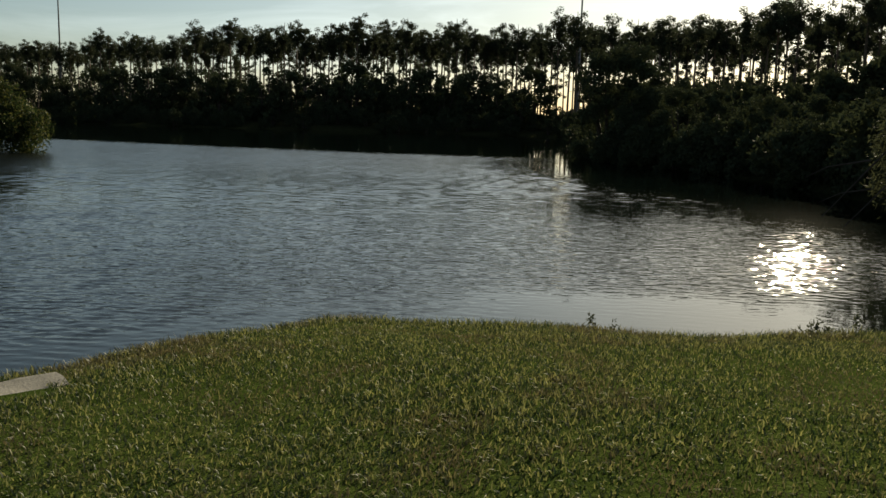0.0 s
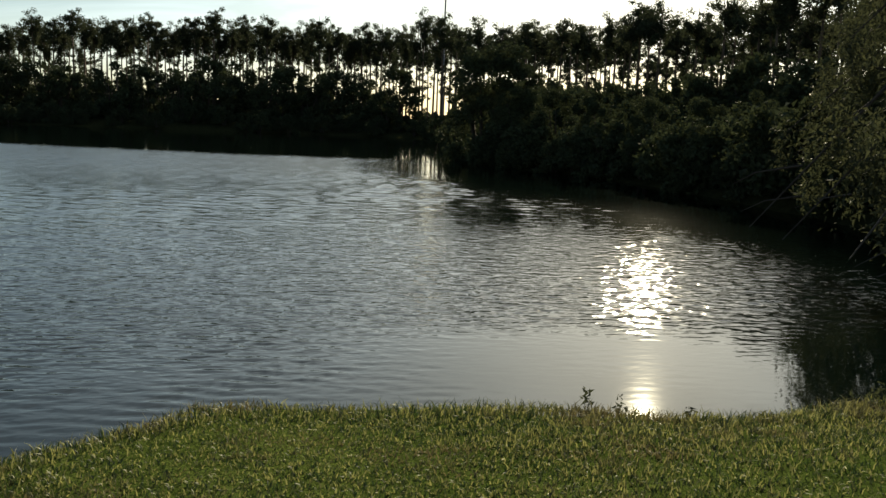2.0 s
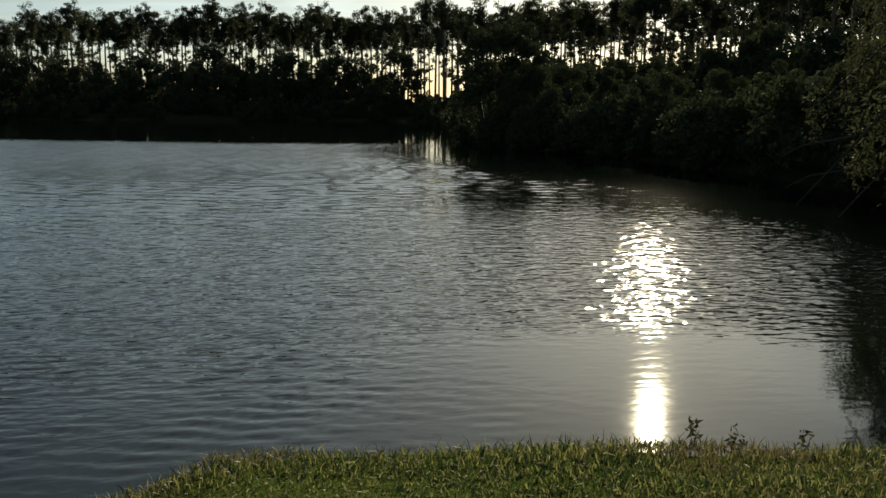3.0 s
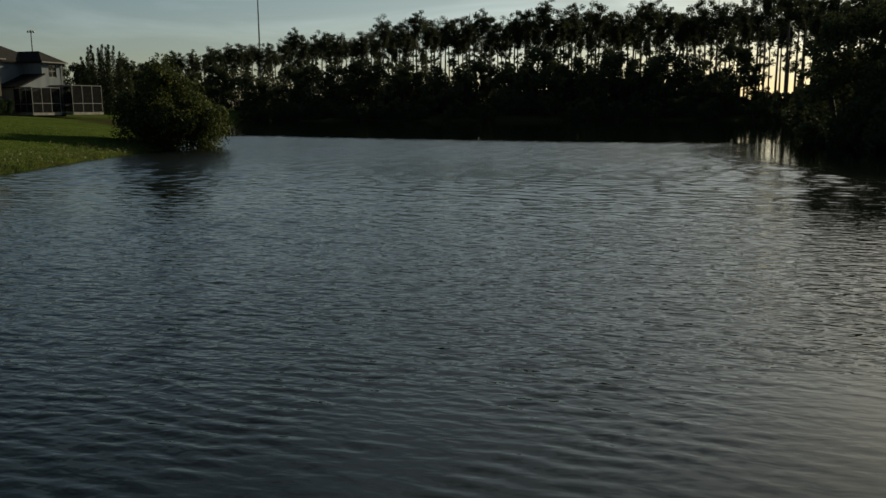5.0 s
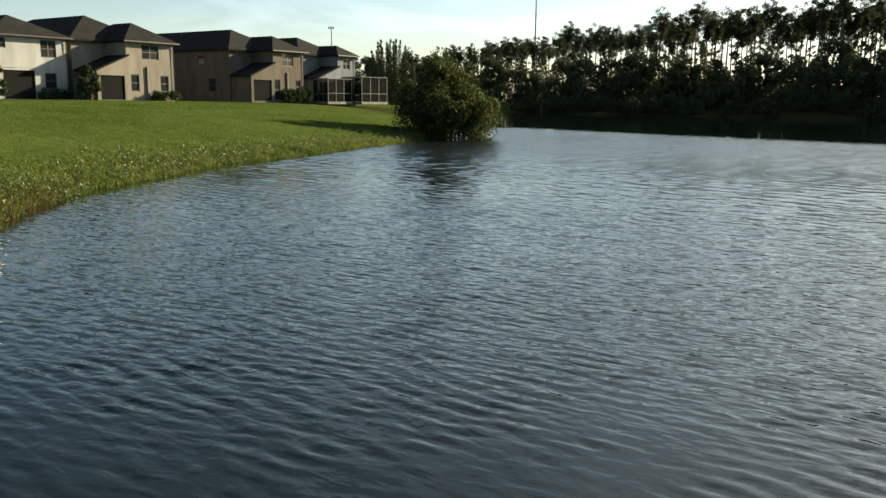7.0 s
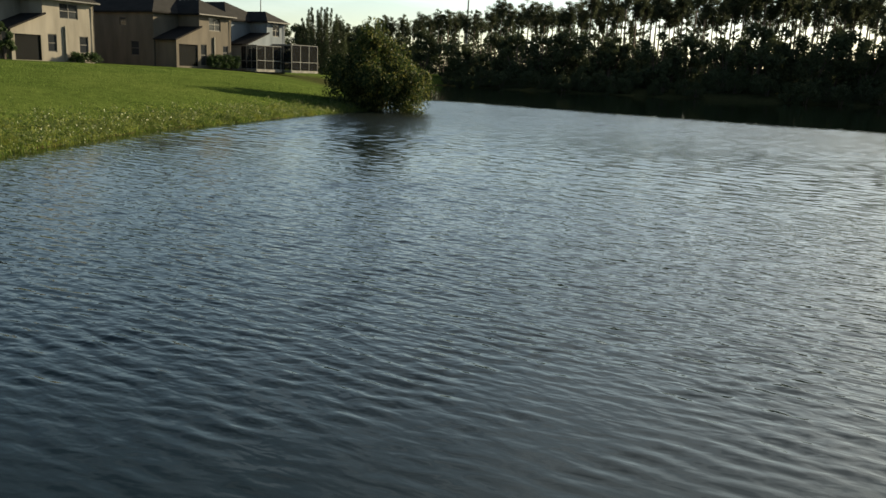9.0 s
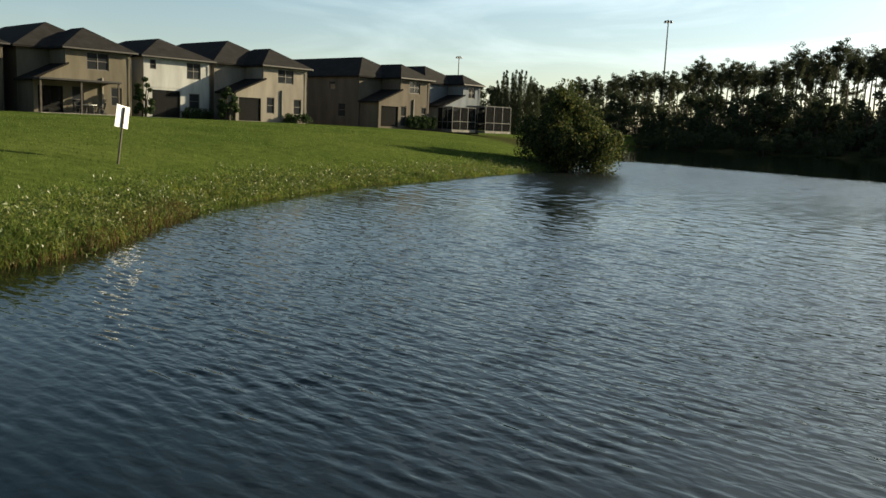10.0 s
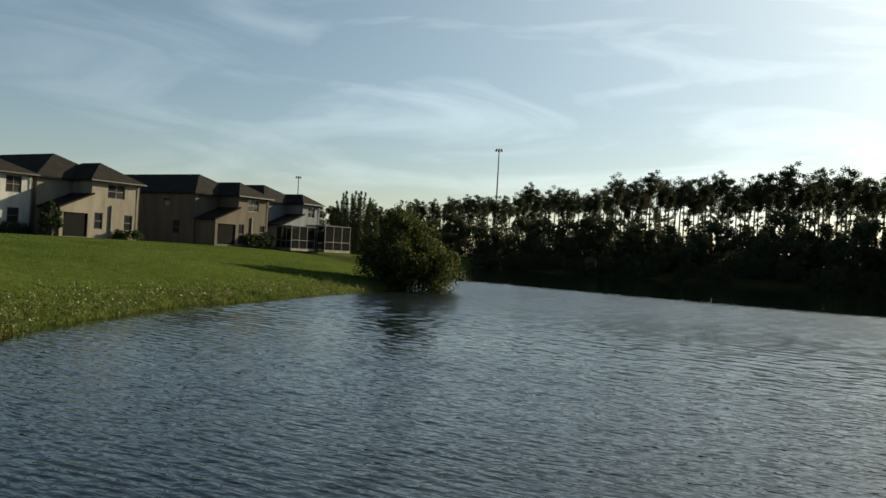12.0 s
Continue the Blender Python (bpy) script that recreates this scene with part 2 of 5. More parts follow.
def box(bm, x0, x1, y0, y1, z0, z1, bevel=0.0):
    m = Matrix.Translation(((x0 + x1) / 2, (y0 + y1) / 2, (z0 + z1) / 2)) @ Matrix.Diagonal((x1 - x0, y1 - y0, z1 - z0, 1))
    g = bmesh.ops.create_cube(bm, size=1, matrix=m)
    if bevel:
        vs = set(g["verts"])
        es = [e for e in bm.edges if e.verts[0] in vs and e.verts[1] in vs]
        bmesh.ops.bevel(bm, geom=es, offset=bevel, segments=1, affect="EDGES")
    return bm


def boxes(*rows, bevel=0.0):
    bm = bmesh.new()
    for r in rows:
        box(bm, *r, bevel=bevel)
    return bm


def tube(bm, pts, radii, sides=6):
    """A tapered limb along points."""
    rings = []
    for i, p in enumerate(pts):
        p = Vector(p)
        q = Vector(pts[min(i + 1, len(pts) - 1)]) - Vector(pts[max(i - 1, 0)])
        rot = q.to_track_quat("Z", "Y").to_matrix()
        rings.append([bm.verts.new(p + rot @ Vector((math.cos(a) * radii[i], math.sin(a) * radii[i], 0)))
                      for a in (2 * math.pi * k / sides for k in range(sides))])
    for a, b in zip(rings, rings[1:]):
        for k in range(sides):
            bm.faces.new((a[k], a[(k + 1) % sides], b[(k + 1) % sides], b[k]))
    bm.faces.new(rings[-1])
    bm.faces.new(rings[0][::-1])
    return bm


def raw_mesh(name, verts, faces):
    """verts (n, 3), faces (m, 3 or 4) as arrays."""
    me = bpy.data.meshes.new(name)
    k = faces.shape[1]
    me.vertices.add(len(verts))
    me.vertices.foreach_set("co", np.ascontiguousarray(verts, np.float32).ravel())
    me.loops.add(faces.size)
    me.loops.foreach_set("vertex_index", np.ascontiguousarray(faces, np.int32).ravel())
    me.polygons.add(len(faces))
    me.polygons.foreach_set("loop_start", np.arange(0, faces.size, k, dtype=np.int32))
    me.update(calc_edges=True)
    me.validate()
    return me


def leaf_mesh(name, centres, radii, count, size, rng, flat=0.75, long=1.6, hollow=0.3, hang=0.0):
    """A crown: pointed leaf sprays strewn through round clumps."""
    c = np.repeat(np.asarray(centres, float), count, 0)
    r = np.repeat(np.asarray(radii, float), count)
    n = len(c)
    d = rng.normal(size=(n, 3))
    d /= np.linalg.norm(d, axis=1)[:, None]
    rad = r * (hollow + (1 - hollow) * rng.random(n) ** 0.6)
    p = c + d * rad[:, None] * np.array([1, 1, flat])
    a = rng.normal(size=(n, 3)) + d * 0.6
    a[:, 2] -= hang
    a /= np.linalg.norm(a, axis=1)[:, None]
    b = np.cross(a, rng.normal(size=(n, 3)))
    b /= np.linalg.norm(b, axis=1)[:, None]
    s = size * (0.6 + 0.8 * rng.random(n))[:, None]
    v = np.stack([p - a * s * long * 0.5 - b * s * 0.5, p - a * s * long * 0.4 + b * s * 0.5, p + a * s * long * 0.6], 1).reshape(-1, 3)
    return raw_mesh(name, v, np.arange(3 * n).reshape(-1, 3))


# ---- ground and water ----
SHORE = np.array([
    (0.3, 9.3), (2, 9.28), (3.6, 9.1), (5.6, 9.05), (7.6, 9.6), (10.6, 11.2), (14.2, 14.2), (16.4, 19), (16.9, 26.3), (17.2, 33), (17, 39.7), (15.8, 46.2), (13.9, 50.5),
    (13, 55), (13.4, 60), (15, 80), (19, 113), (22, 136), (13, 143), (0.9, 146), (-13.9, 145), (-31.7, 146), (-48, 147), (-63, 150), (-74, 162), (-80, 150),
    (-63, 110), (-46, 82), (-34, 65), (-28, 56), (-25, 49), (-24, 42), (-22.2, 34), (-20.6, 26.3), (-17.3, 18.8), (-14.4, 14.7),
    (-12.8, 13), (-11.7, 11.2), (-11.3, 9.6), (-11.1, 8.6), (-9.9, 7.8), (-7.5, 7.0), (-5.6, 6.4), (-4.3, 6.1), (-3.2, 6.4), (-2.35, 7.0), (-1.45, 7.9), (-0.65, 8.6)])
# the breeze ruffles the pond inside this line; beyond it the water lies like a mirror
WIND = np.array([(-40, 4), (20, 4), (18, 15), (17, 22), (14.5, 27), (12.6, 32), (10.3, 37.5), (8.8, 43), (9, 50), (11, 57), (11, 61), (5, 62.5), (-3, 63.5), (-11, 66), (-20.5, 69.5), (-29, 73.5), (-33, 74), (-40, 60)])


def shore_distance(x, y, line=SHORE):
    """Metres from the water's edge (or another closed line); negative inside."""
    best = np.full(x.shape, 1e9)
    inside = np.zeros(x.shape, bool)
    for (ax, ay), (bx, by) in zip(line, np.roll(line, -1, 0)):
        dx, dy = bx - ax, by - ay
        k = np.clip(((x - ax) * dx + (y - ay) * dy) / (dx * dx + dy * dy), 0, 1)
        best = np.minimum(best, np.hypot(x - ax - k * dx, y - ay - k * dy))
        cross = (ay > y) != (by > y)
        inside ^= cross & (x < dx * (y - ay) / (dy if dy else 1e-9) + ax)
    return np.where(inside, -best, best)


def smooth(v, a, b):
    k = np.clip((v - a) / (b - a), 0, 1)
    return k * k * (3 - 2 * k)


def ground_z(x, y):
    x, y = np.asarray(x, float), np.asarray(y, float)
    d = shore_distance(x, y)
    d = d + 0.18 * np.sin(x * 1.9 + y * 0.7) * np.cos(y * 1.3 - x * 0.4) * np.exp(-np.abs(d) / 3)
    left = 1 - smooth(x, -13, -7)
    far = smooth(y, 26, 50) * (1 - left)
    up = np.maximum(d, 0)
    near_h = 0.3 * smooth(up, 0, 0.3) + 0.86 * (1 - np.exp(-up / 4.2))
    left_h = 2.05 * (1 - np.exp(-up / 8.0))
    far_h = 1.6 * (1 - np.exp(-up / 9.0))
    h = near_h * (1 - left) * (1 - far) + left_h * left + far_h * far
    h = h + 0.05 * np.sin(x * 0.31 + 1) * np.sin(y * 0.27) * smooth(up, 2, 10)
    return np.where(d > 0, h, np.maximum(0.35 * d, -1.6))


def stretched(lo, hi, a, b, fine, out):
    mid = np.arange(a, b, fine)
    return np.r_[a - np.geomspace(out, a - lo, 46)[::-1], mid, b + np.geomspace(out, hi - b, 46)]


def make_ground_material():
    m, t, out = nodes("lawn")
    tc = t.nodes.new("ShaderNodeTexCoord")
    n1 = add(t, "ShaderNodeTexNoise", Scale=0.18, Detail=5.0, Roughness=0.65)
    n2 = add(t, "ShaderNodeTexNoise", Scale=2.2, Detail=6.0, Roughness=0.7)
    n3 = add(t, "ShaderNodeTexNoise", Scale=28.0, Detail=4.0, Roughness=0.7)
    for n in (n1, n2, n3):
        t.links.new(tc.outputs["Object"], n.inputs["Vector"])
    c1 = ramp(t, n1.outputs["Fac"], [(0.3, (0.043, 0.07, 0.018)), (0.7, (0.086, 0.113, 0.033))])
    c2 = ramp(t, n2.outputs["Fac"], [(0.3, (0.55, 0.6, 0.5)), (0.75, (1.25, 1.2, 1.1))])
    c3 = ramp(t, n3.outputs["Fac"], [(0.3, (0.5, 0.5, 0.5)), (0.75, (1.3, 1.3, 1.3))])
    mul = t.nodes.new("ShaderNodeMixRGB")
    mul.blend_type = "MULTIPLY"
    mul.inputs[0].default_value = 1.0
    t.links.new(c1, mul.inputs[1])
    t.links.new(c2, mul.inputs[2])
    mul2 = t.nodes.new("ShaderNodeMixRGB")
    mul2.blend_type = "MULTIPLY"
    mul2.inputs[0].default_value = 0.8
    t.links.new(mul.outputs[0], mul2.inputs[1])
    t.links.new(c3, mul2.inputs[2])
    # bare mud at and under the water line
    sep = t.nodes.new("ShaderNodeSeparateXYZ")
    t.links.new(tc.outputs["Object"], sep.inputs[0])
    mr = add(t, "ShaderNodeMapRange")
    mr.inputs["From Min"].default_value, mr.inputs["From Max"].default_value = 0.02, 0.22
    t.links.new(sep.outputs["Z"], mr.inputs["Value"])
    mud = t.nodes.new("ShaderNodeMixRGB")
    mud.inputs[1].default_value = (0.05, 0.038, 0.022, 1)
    t.links.new(mr.outputs[0], mud.inputs[0])
    t.links.new(mul2.outputs[0], mud.inputs[2])
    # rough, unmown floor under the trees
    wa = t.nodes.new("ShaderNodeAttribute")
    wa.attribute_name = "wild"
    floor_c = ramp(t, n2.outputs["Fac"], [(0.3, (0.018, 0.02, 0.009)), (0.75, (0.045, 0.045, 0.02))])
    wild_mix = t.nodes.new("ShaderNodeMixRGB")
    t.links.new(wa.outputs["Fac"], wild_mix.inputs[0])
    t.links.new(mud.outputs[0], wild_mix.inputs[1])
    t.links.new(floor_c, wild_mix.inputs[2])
    b = add(t, "ShaderNodeBsdfPrincipled", Roughness=0.9, Specular_IOR_Level=0.0)
    bp = add(t, "ShaderNodeBump", Strength=0.9, Distance=0.06)
    t.links.new(n3.outputs["Fac"], bp.inputs["Height"])
    t.links.new(bp.outputs[0], b.inputs["Normal"])
    t.links.new(wild_mix.outputs[0], b.inputs["Base Color"])
    t.links.new(b.outputs[0], out.inputs[0])
    return m


LAWN = make_ground_material()


def grid_sheet(name, gx, gy, zf):
    X, Y = np.meshgrid(gx, gy)
    Z = zf(X, Y)
    n, k = X.shape
    i = np.arange(n * k).reshape(n, k)
    f = np.stack([i[:-1, :-1], i[:-1, 1:], i[1:, 1:], i[1:, :-1]], -1).reshape(-1, 4)
    me = raw_mesh(name, np.stack([X, Y, Z], -1).reshape(-1, 3), f)
    me.polygons.foreach_set("use_smooth", np.ones(len(me.polygons), bool))
    return me


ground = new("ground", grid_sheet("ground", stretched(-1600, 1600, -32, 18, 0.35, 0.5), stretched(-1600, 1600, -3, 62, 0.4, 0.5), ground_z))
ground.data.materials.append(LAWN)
gc = np.empty(len(ground.data.vertices) * 3, np.float32)
ground.data.vertices.foreach_get("co", gc)
gc = gc.reshape(-1, 3)
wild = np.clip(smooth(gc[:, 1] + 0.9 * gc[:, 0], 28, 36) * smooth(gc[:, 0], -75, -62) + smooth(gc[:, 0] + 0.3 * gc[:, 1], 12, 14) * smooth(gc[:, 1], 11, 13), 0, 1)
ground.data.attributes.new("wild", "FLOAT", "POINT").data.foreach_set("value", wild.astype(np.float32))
tagged(ground, "mown green lawn sloping down to the pond with a muddy edge", "lawn", kind="structure")


def make_water():
    m, t, out = nodes("pond_water")
    tc = t.nodes.new("ShaderNodeTexCoord")
    # wind ripples: crests that run across the breeze, in two lengths
    def layer(scale, rot, squeeze, detail, dist):
        mp = t.nodes.new("ShaderNodeMapping")
        mp.inputs["Rotation"].default_value = (0, 0, rot)
        mp.inputs["Scale"].default_value = (squeeze, 1, 1)
        n = add(t, "ShaderNodeTexNoise", Scale=scale, Detail=detail, Roughness=0.5, Distortion=dist)
        t.links.new(tc.outputs["Object"], mp.inputs[0])
        t.links.new(mp.outputs[0], n.inputs["Vector"])
        return n.outputs["Fac"]
    a = layer(7.0, 0.34, 0.4, 1.5, 0.4)
    b = layer(11.0, 0.15, 0.6, 1.0, 0.3)
    c = layer(0.06, 0.0, 0.6, 3.0, 0.3)
    wv_map = t.nodes.new("ShaderNodeMapping")
    wv_map.inputs["Rotation"].default_value = (0, 0, 0.34)
    t.links.new(tc.outputs["Object"], wv_map.inputs[0])
    wv = add(t, "ShaderNodeTexWave", Scale=0.9, Distortion=6.0, Detail=2.0, Detail_Scale=0.8)
    wv.bands_direction = "Y"
    t.links.new(wv_map.outputs[0], wv.inputs["Vector"])
    s0 = add(t, "ShaderNodeMath")
    s0.operation = "MULTIPLY_ADD"
    s0.inputs[1].default_value = 0.4
    t.links.new(b, s0.inputs[0])
    t.links.new(a, s0.inputs[2])
    s = add(t, "ShaderNodeMath")
    s.operation = "MULTIPLY_ADD"
    s.inputs[1].default_value = 0.03
    t.links.new(wv.outputs["Fac"], s.inputs[0])
    t.links.new(s0.outputs[0], s.inputs[2])
    # lulls: the breeze does not reach the far and the sheltered shores
    at = t.nodes.new("ShaderNodeAttribute")
    at.attribute_name = "breeze"
    cr = ramp(t, c, [(0.35, (0.55, 0.55, 0.55)), (0.65, (1, 1, 1))])
    k = add(t, "ShaderNodeMath")
    k.operation = "MULTIPLY"
    t.links.new(at.outputs["Fac"], k.inputs[0])
    t.links.new(cr, k.inputs[1])
    bp = add(t, "ShaderNodeBump", Distance=0.15)
    t.links.new(k.outputs[0], bp.inputs["Strength"])
    t.links.new(s.outputs[0], bp.inputs["Height"])
    p = add(t, "ShaderNodeBsdfPrincipled", Roughness=0.035, IOR=1.333, Base_Color=(0.0014, 0.0036, 0.0026, 1))
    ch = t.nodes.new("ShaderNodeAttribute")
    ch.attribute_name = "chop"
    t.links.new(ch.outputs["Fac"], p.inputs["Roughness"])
    t.links.new(bp.outputs[0], p.inputs["Normal"])
    t.links.new(p.outputs[0], out.inputs[0])
    return m


# wind waves near the bank as real relief; farther out they are too small to tell apart
wr = np.random.default_rng(3)


def swell(X, Y):
    def train(n, lo, hi, slope, spread):
        Z = np.zeros_like(X)
        for k in range(n):
            lam = lo * (hi / lo) ** (wr.random() ** 1.3)
            th = wr.normal() * spread + 0.36
            kk = 2 * math.pi / lam
            Z += slope * math.sqrt(2 / n) / kk * np.sin(kk * (X * math.sin(th) + Y * math.cos(th)) + wr.random() * 6.283 + 0.6 * np.sin(X * 0.35 + k))
        return Z
    d = -shore_distance(X, Y)
    gust = 0.8 + 0.35 * np.sin(X * 0.21 + 0.8 * np.sin(Y * 0.17)) * np.sin(Y * 0.19 + 1.0)
    calm = (1 - 0.95 * smooth(X, 0.8, 3.2) * (1 - smooth(Y, 11.8, 14))) * (1 - 0.2 * (1 - smooth(X, -7, -2)) * (1 - smooth(d, 2, 6)) * smooth(X, -10, -6))
    calm = calm * (1 - 0.5 * smooth(X, 2, 6) * smooth(Y, 15.5, 18) * (1 - smooth(Y, 28, 36)))
    close = 1 - smooth(Y, 17, 22)
    farther = smooth(Y, 24, 32)
    Z = train(34, 0.16, 0.27, 0.13, 0.42) * close * (1.65 - 0.65 * smooth(Y, 10, 14)) + train(30, 0.3, 0.46, 0.035, 0.4) * (1 - farther) * (1 + 2.0 * smooth(Y, 15, 21))
    Z = Z + train(40, 0.5, 0.85, 0.105, 0.5) * np.clip(farther + 0.3 * smooth(Y, 19, 25), 0, 1)
    # crossing wavelets where the sun glitters
    Z = Z + train(24, 0.3, 0.5, 0.1, 1.6) * smooth(X, 1, 3.5) * smooth(Y, 12, 13.5) * (1 - smooth(Y, 19, 25))
    fade = smooth(-shore_distance(X, Y, WIND), -0.5, 6.0) * smooth(X, -42, -34) * (1 - smooth(X, 14, 17))
    return Z * gust * calm * fade * (0.2 + 0.8 * np.maximum(smooth(d, 0.2, 3.0), (1 - smooth(X, -10, -6)) * smooth(d, 0.0, 1.2)))


WATER_Y = np.r_[6 - np.geomspace(0.2, 36, 12)[::-1], np.arange(6, 16, 0.045), np.arange(16, 22, 0.062), np.arange(22, 32, 0.1), np.arange(32, 70, 0.16), np.arange(70, 76, 0.6), np.arange(76, 146, 2.5), np.arange(146, 164, 0.8), np.arange(164, 200, 6)]
water_me = grid_sheet("water", np.r_[-32 - np.geomspace(0.3, 80, 24)[::-1], np.arange(-32, -14, 0.2), np.arange(-14, 13, 0.12), 13 + np.geomspace(0.3, 45, 14)], WATER_Y, swell)
wc = np.empty(len(water_me.vertices) * 3, np.float32)
water_me.vertices.foreach_get("co", wc)
wc = wc.reshape(-1, 3)
wd_ = -shore_distance(wc[:, 0], wc[:, 1])
sheltered = smooth(wc[:, 0], 0.8, 3.2) * (1 - smooth(wc[:, 1], 11.8, 14))
west = 1 - smooth(wc[:, 0], -10, -6)
breeze = (0.05 + 0.17 * np.maximum(smooth(wd_, 0.5, 4.0), west * smooth(wd_, 0.0, 1.2))) * (1 - 0.85 * sheltered) * (1 - 0.2 * (1 - smooth(wc[:, 0], -7, -2)) * (1 - smooth(wd_, 2, 6)))
wind = smooth(-shore_distance(wc[:, 0], wc[:, 1], WIND), -0.5, 6.0)
# two cat's paws out on the calm
paws = (np.abs(wc[:, 1] - 151.5 - 0.25 * (wc[:, 0] + 70)) < 0.7) * smooth(-wc[:, 0], 62, 66) + (np.abs(wc[:, 1] - 43.6 + 0.1 * wc[:, 0]) < 0.35) * smooth(wc[:, 0], 11.5, 12.5) * (1 - smooth(wc[:, 0], 14, 15))
wind = np.clip(wind + 0.8 * paws, 0, 1)
breeze = 0.012 + (breeze * (1 - 0.65 * smooth(wc[:, 1], 15, 26)) - 0.012) * wind
water_me.attributes.new("breeze", "FLOAT", "POINT").data.foreach_set("value", breeze.astype(np.float32))
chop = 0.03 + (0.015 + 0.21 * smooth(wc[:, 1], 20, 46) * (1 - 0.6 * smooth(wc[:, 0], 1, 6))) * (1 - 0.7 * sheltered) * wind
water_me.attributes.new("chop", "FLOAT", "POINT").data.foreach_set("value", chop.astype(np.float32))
water_me.materials.append(make_water())
water = tagged(new("water", water_me), "dark pond water with wind ripples reflecting the sky", "pond", kind="structure")


# ---- trees ----
rng = np.random.default_rng(7)


def gz(x, y):
    return float(ground_z(np.array([x]), np.array([y]))[0])


def pine(h, seed):
    """A tall pine: bare mast-like trunk, crown in the upper part."""
    r = np.random.default_rng(seed)
    root = new("pine_tree")
    bm = bmesh.new()
    lean = r.normal(size=2) * 0.012 * h
    axis = [(lean[0] * k * k, lean[1] * k * k, h * 0.94 * k) for k in np.linspace(0, 1, 6)]
    axis[0] = (0, 0, -0.6)
    tube(bm, axis, [0.24, 0.2, 0.18, 0.15, 0.1, 0.04], 6)
    cs, rs = [], []
    mid, half, wide = r.uniform(0.78, 0.83), r.uniform(0.14, 0.19), r.uniform(0.095, 0.12)
    for i in range(46):
        d = r.normal(size=3)
        d /= np.linalg.norm(d)
        rad = r.random() ** 0.55
        k = min(0.985, mid + half * d[2] * rad)
        taper = 0.6 if d[2] < -0.4 else 1.0
        p0 = Vector((lean[0] * k * k, lean[1] * k * k, h * 0.94 * (k - 0.02)))
        p1 = Vector((lean[0] * k * k + d[0] * rad * wide * h * taper, lean[1] * k * k + d[1] * rad * wide * h * taper, h * k))
        if i % 2:
            tube(bm, [p0, (p0 + p1) / 2 + Vector((0, 0, 0.1)), p1], [0.05, 0.03, 0.012], 4)
        cs.append(p1)
        rs.append(r.uniform(0.6, 0.95))
    for i in range(r.integers(4, 10)):
        k = r.uniform(0.3, 0.62)
        a = r.random() * 6.283
        p0, p1 = Vector((0, 0, h * k)), Vector((math.cos(a) * r.uniform(0.7, 1.7), math.sin(a) * 1.2, h * k + 0.3))
        tube(bm, [p0, p1], [0.04, 0.012], 4)
        cs.append(p1)
        rs.append(r.uniform(0.4, 0.75))
    part("trunk", bm, BARK, root)
    part("crown", leaf_mesh("crown", cs, rs, 74, 0.2, r, 0.8, 1.15, 0.0), PINE, root)
    return tagged(root, "tall pine with a bare trunk and dark crown", "pine tree", "pines behind the pond")


def broadleaf(name, h, w, seed, material, label, category, group="", clumps=34, per=110, size=0.26, low=0.12, fall=0.0):
    """A shrub or low tree: several stems, and a crown of uneven clumps down to the ground."""
    r = np.random.default_rng(seed)
    root = new(name)
    bm = bmesh.new()
    cs, rs = [], []
    for i in range(5):
        a = 6.283 * (i + r.random()) / 5
        top = Vector((math.cos(a) * w * 0.25, math.sin(a) * w * 0.25, h * r.uniform(0.55, 0.8)))
        tube(bm, [(math.cos(a) * 0.15, math.sin(a) * 0.15, -0.5), top * 0.5 + Vector((0, 0, 0.2)), top], [0.03 * h ** 0.8, 0.02 * h ** 0.8, 0.02], 5)
    for i in range(clumps):
        u, a = r.random(), r.random() * 6.283
        z = low + (1 - low) * u ** 1.15
        prof = math.sqrt(max(0.05, 1 - ((z - 0.42) / 0.6) ** 2))
        rad = w * 0.5 * prof * r.uniform(0.45, 0.95)
        x, y = math.cos(a) * rad, math.sin(a) * rad
        # a crown may slope down and reach out to one side
        q = (0.87 * x + 0.5 * y) / (w * 0.5)
        x, y = x + 0.22 * w * fall * max(0, q), y + 0.12 * w * fall * max(0, q)
        cs.append((x, y, h * z * r.uniform(0.84, 1.03) * (1 - fall * max(0, q + 0.15) / 1.15)))
        rs.append(w * r.uniform(0.07, 0.19))
    part("trunk", bm, TWIG, root)
    part("crown", leaf_mesh("crown", cs, rs, per, size, r, 0.85, 1.5, 0.25), material, root)
    return tagged(root, label, category, group)


def scatter(kinds, spots):
    """The first use of each kind stands itself; further ones are copies."""
    used = set()
    for k, x, y, turn, s in spots:
        ob = kinds[k]
        m = pose(x, y, gz(x, y) - 0.05, 0, 0, turn)
        if k in used:
            copy_thing(ob, m).scale = (s * (0.92 + 0.16 * rng.random()), s * (0.92 + 0.16 * rng.random()), s)
        else:
            used.add(k)
            ob.matrix_basis = m
            ob.scale = (s, s, s)


EYE_X, EYE_Y = 0.9, 5.3


def polar(bearing, dist):
    b = radians(bearing)
    return EYE_X - math.sin(b) * dist, EYE_Y + math.cos(b) * dist


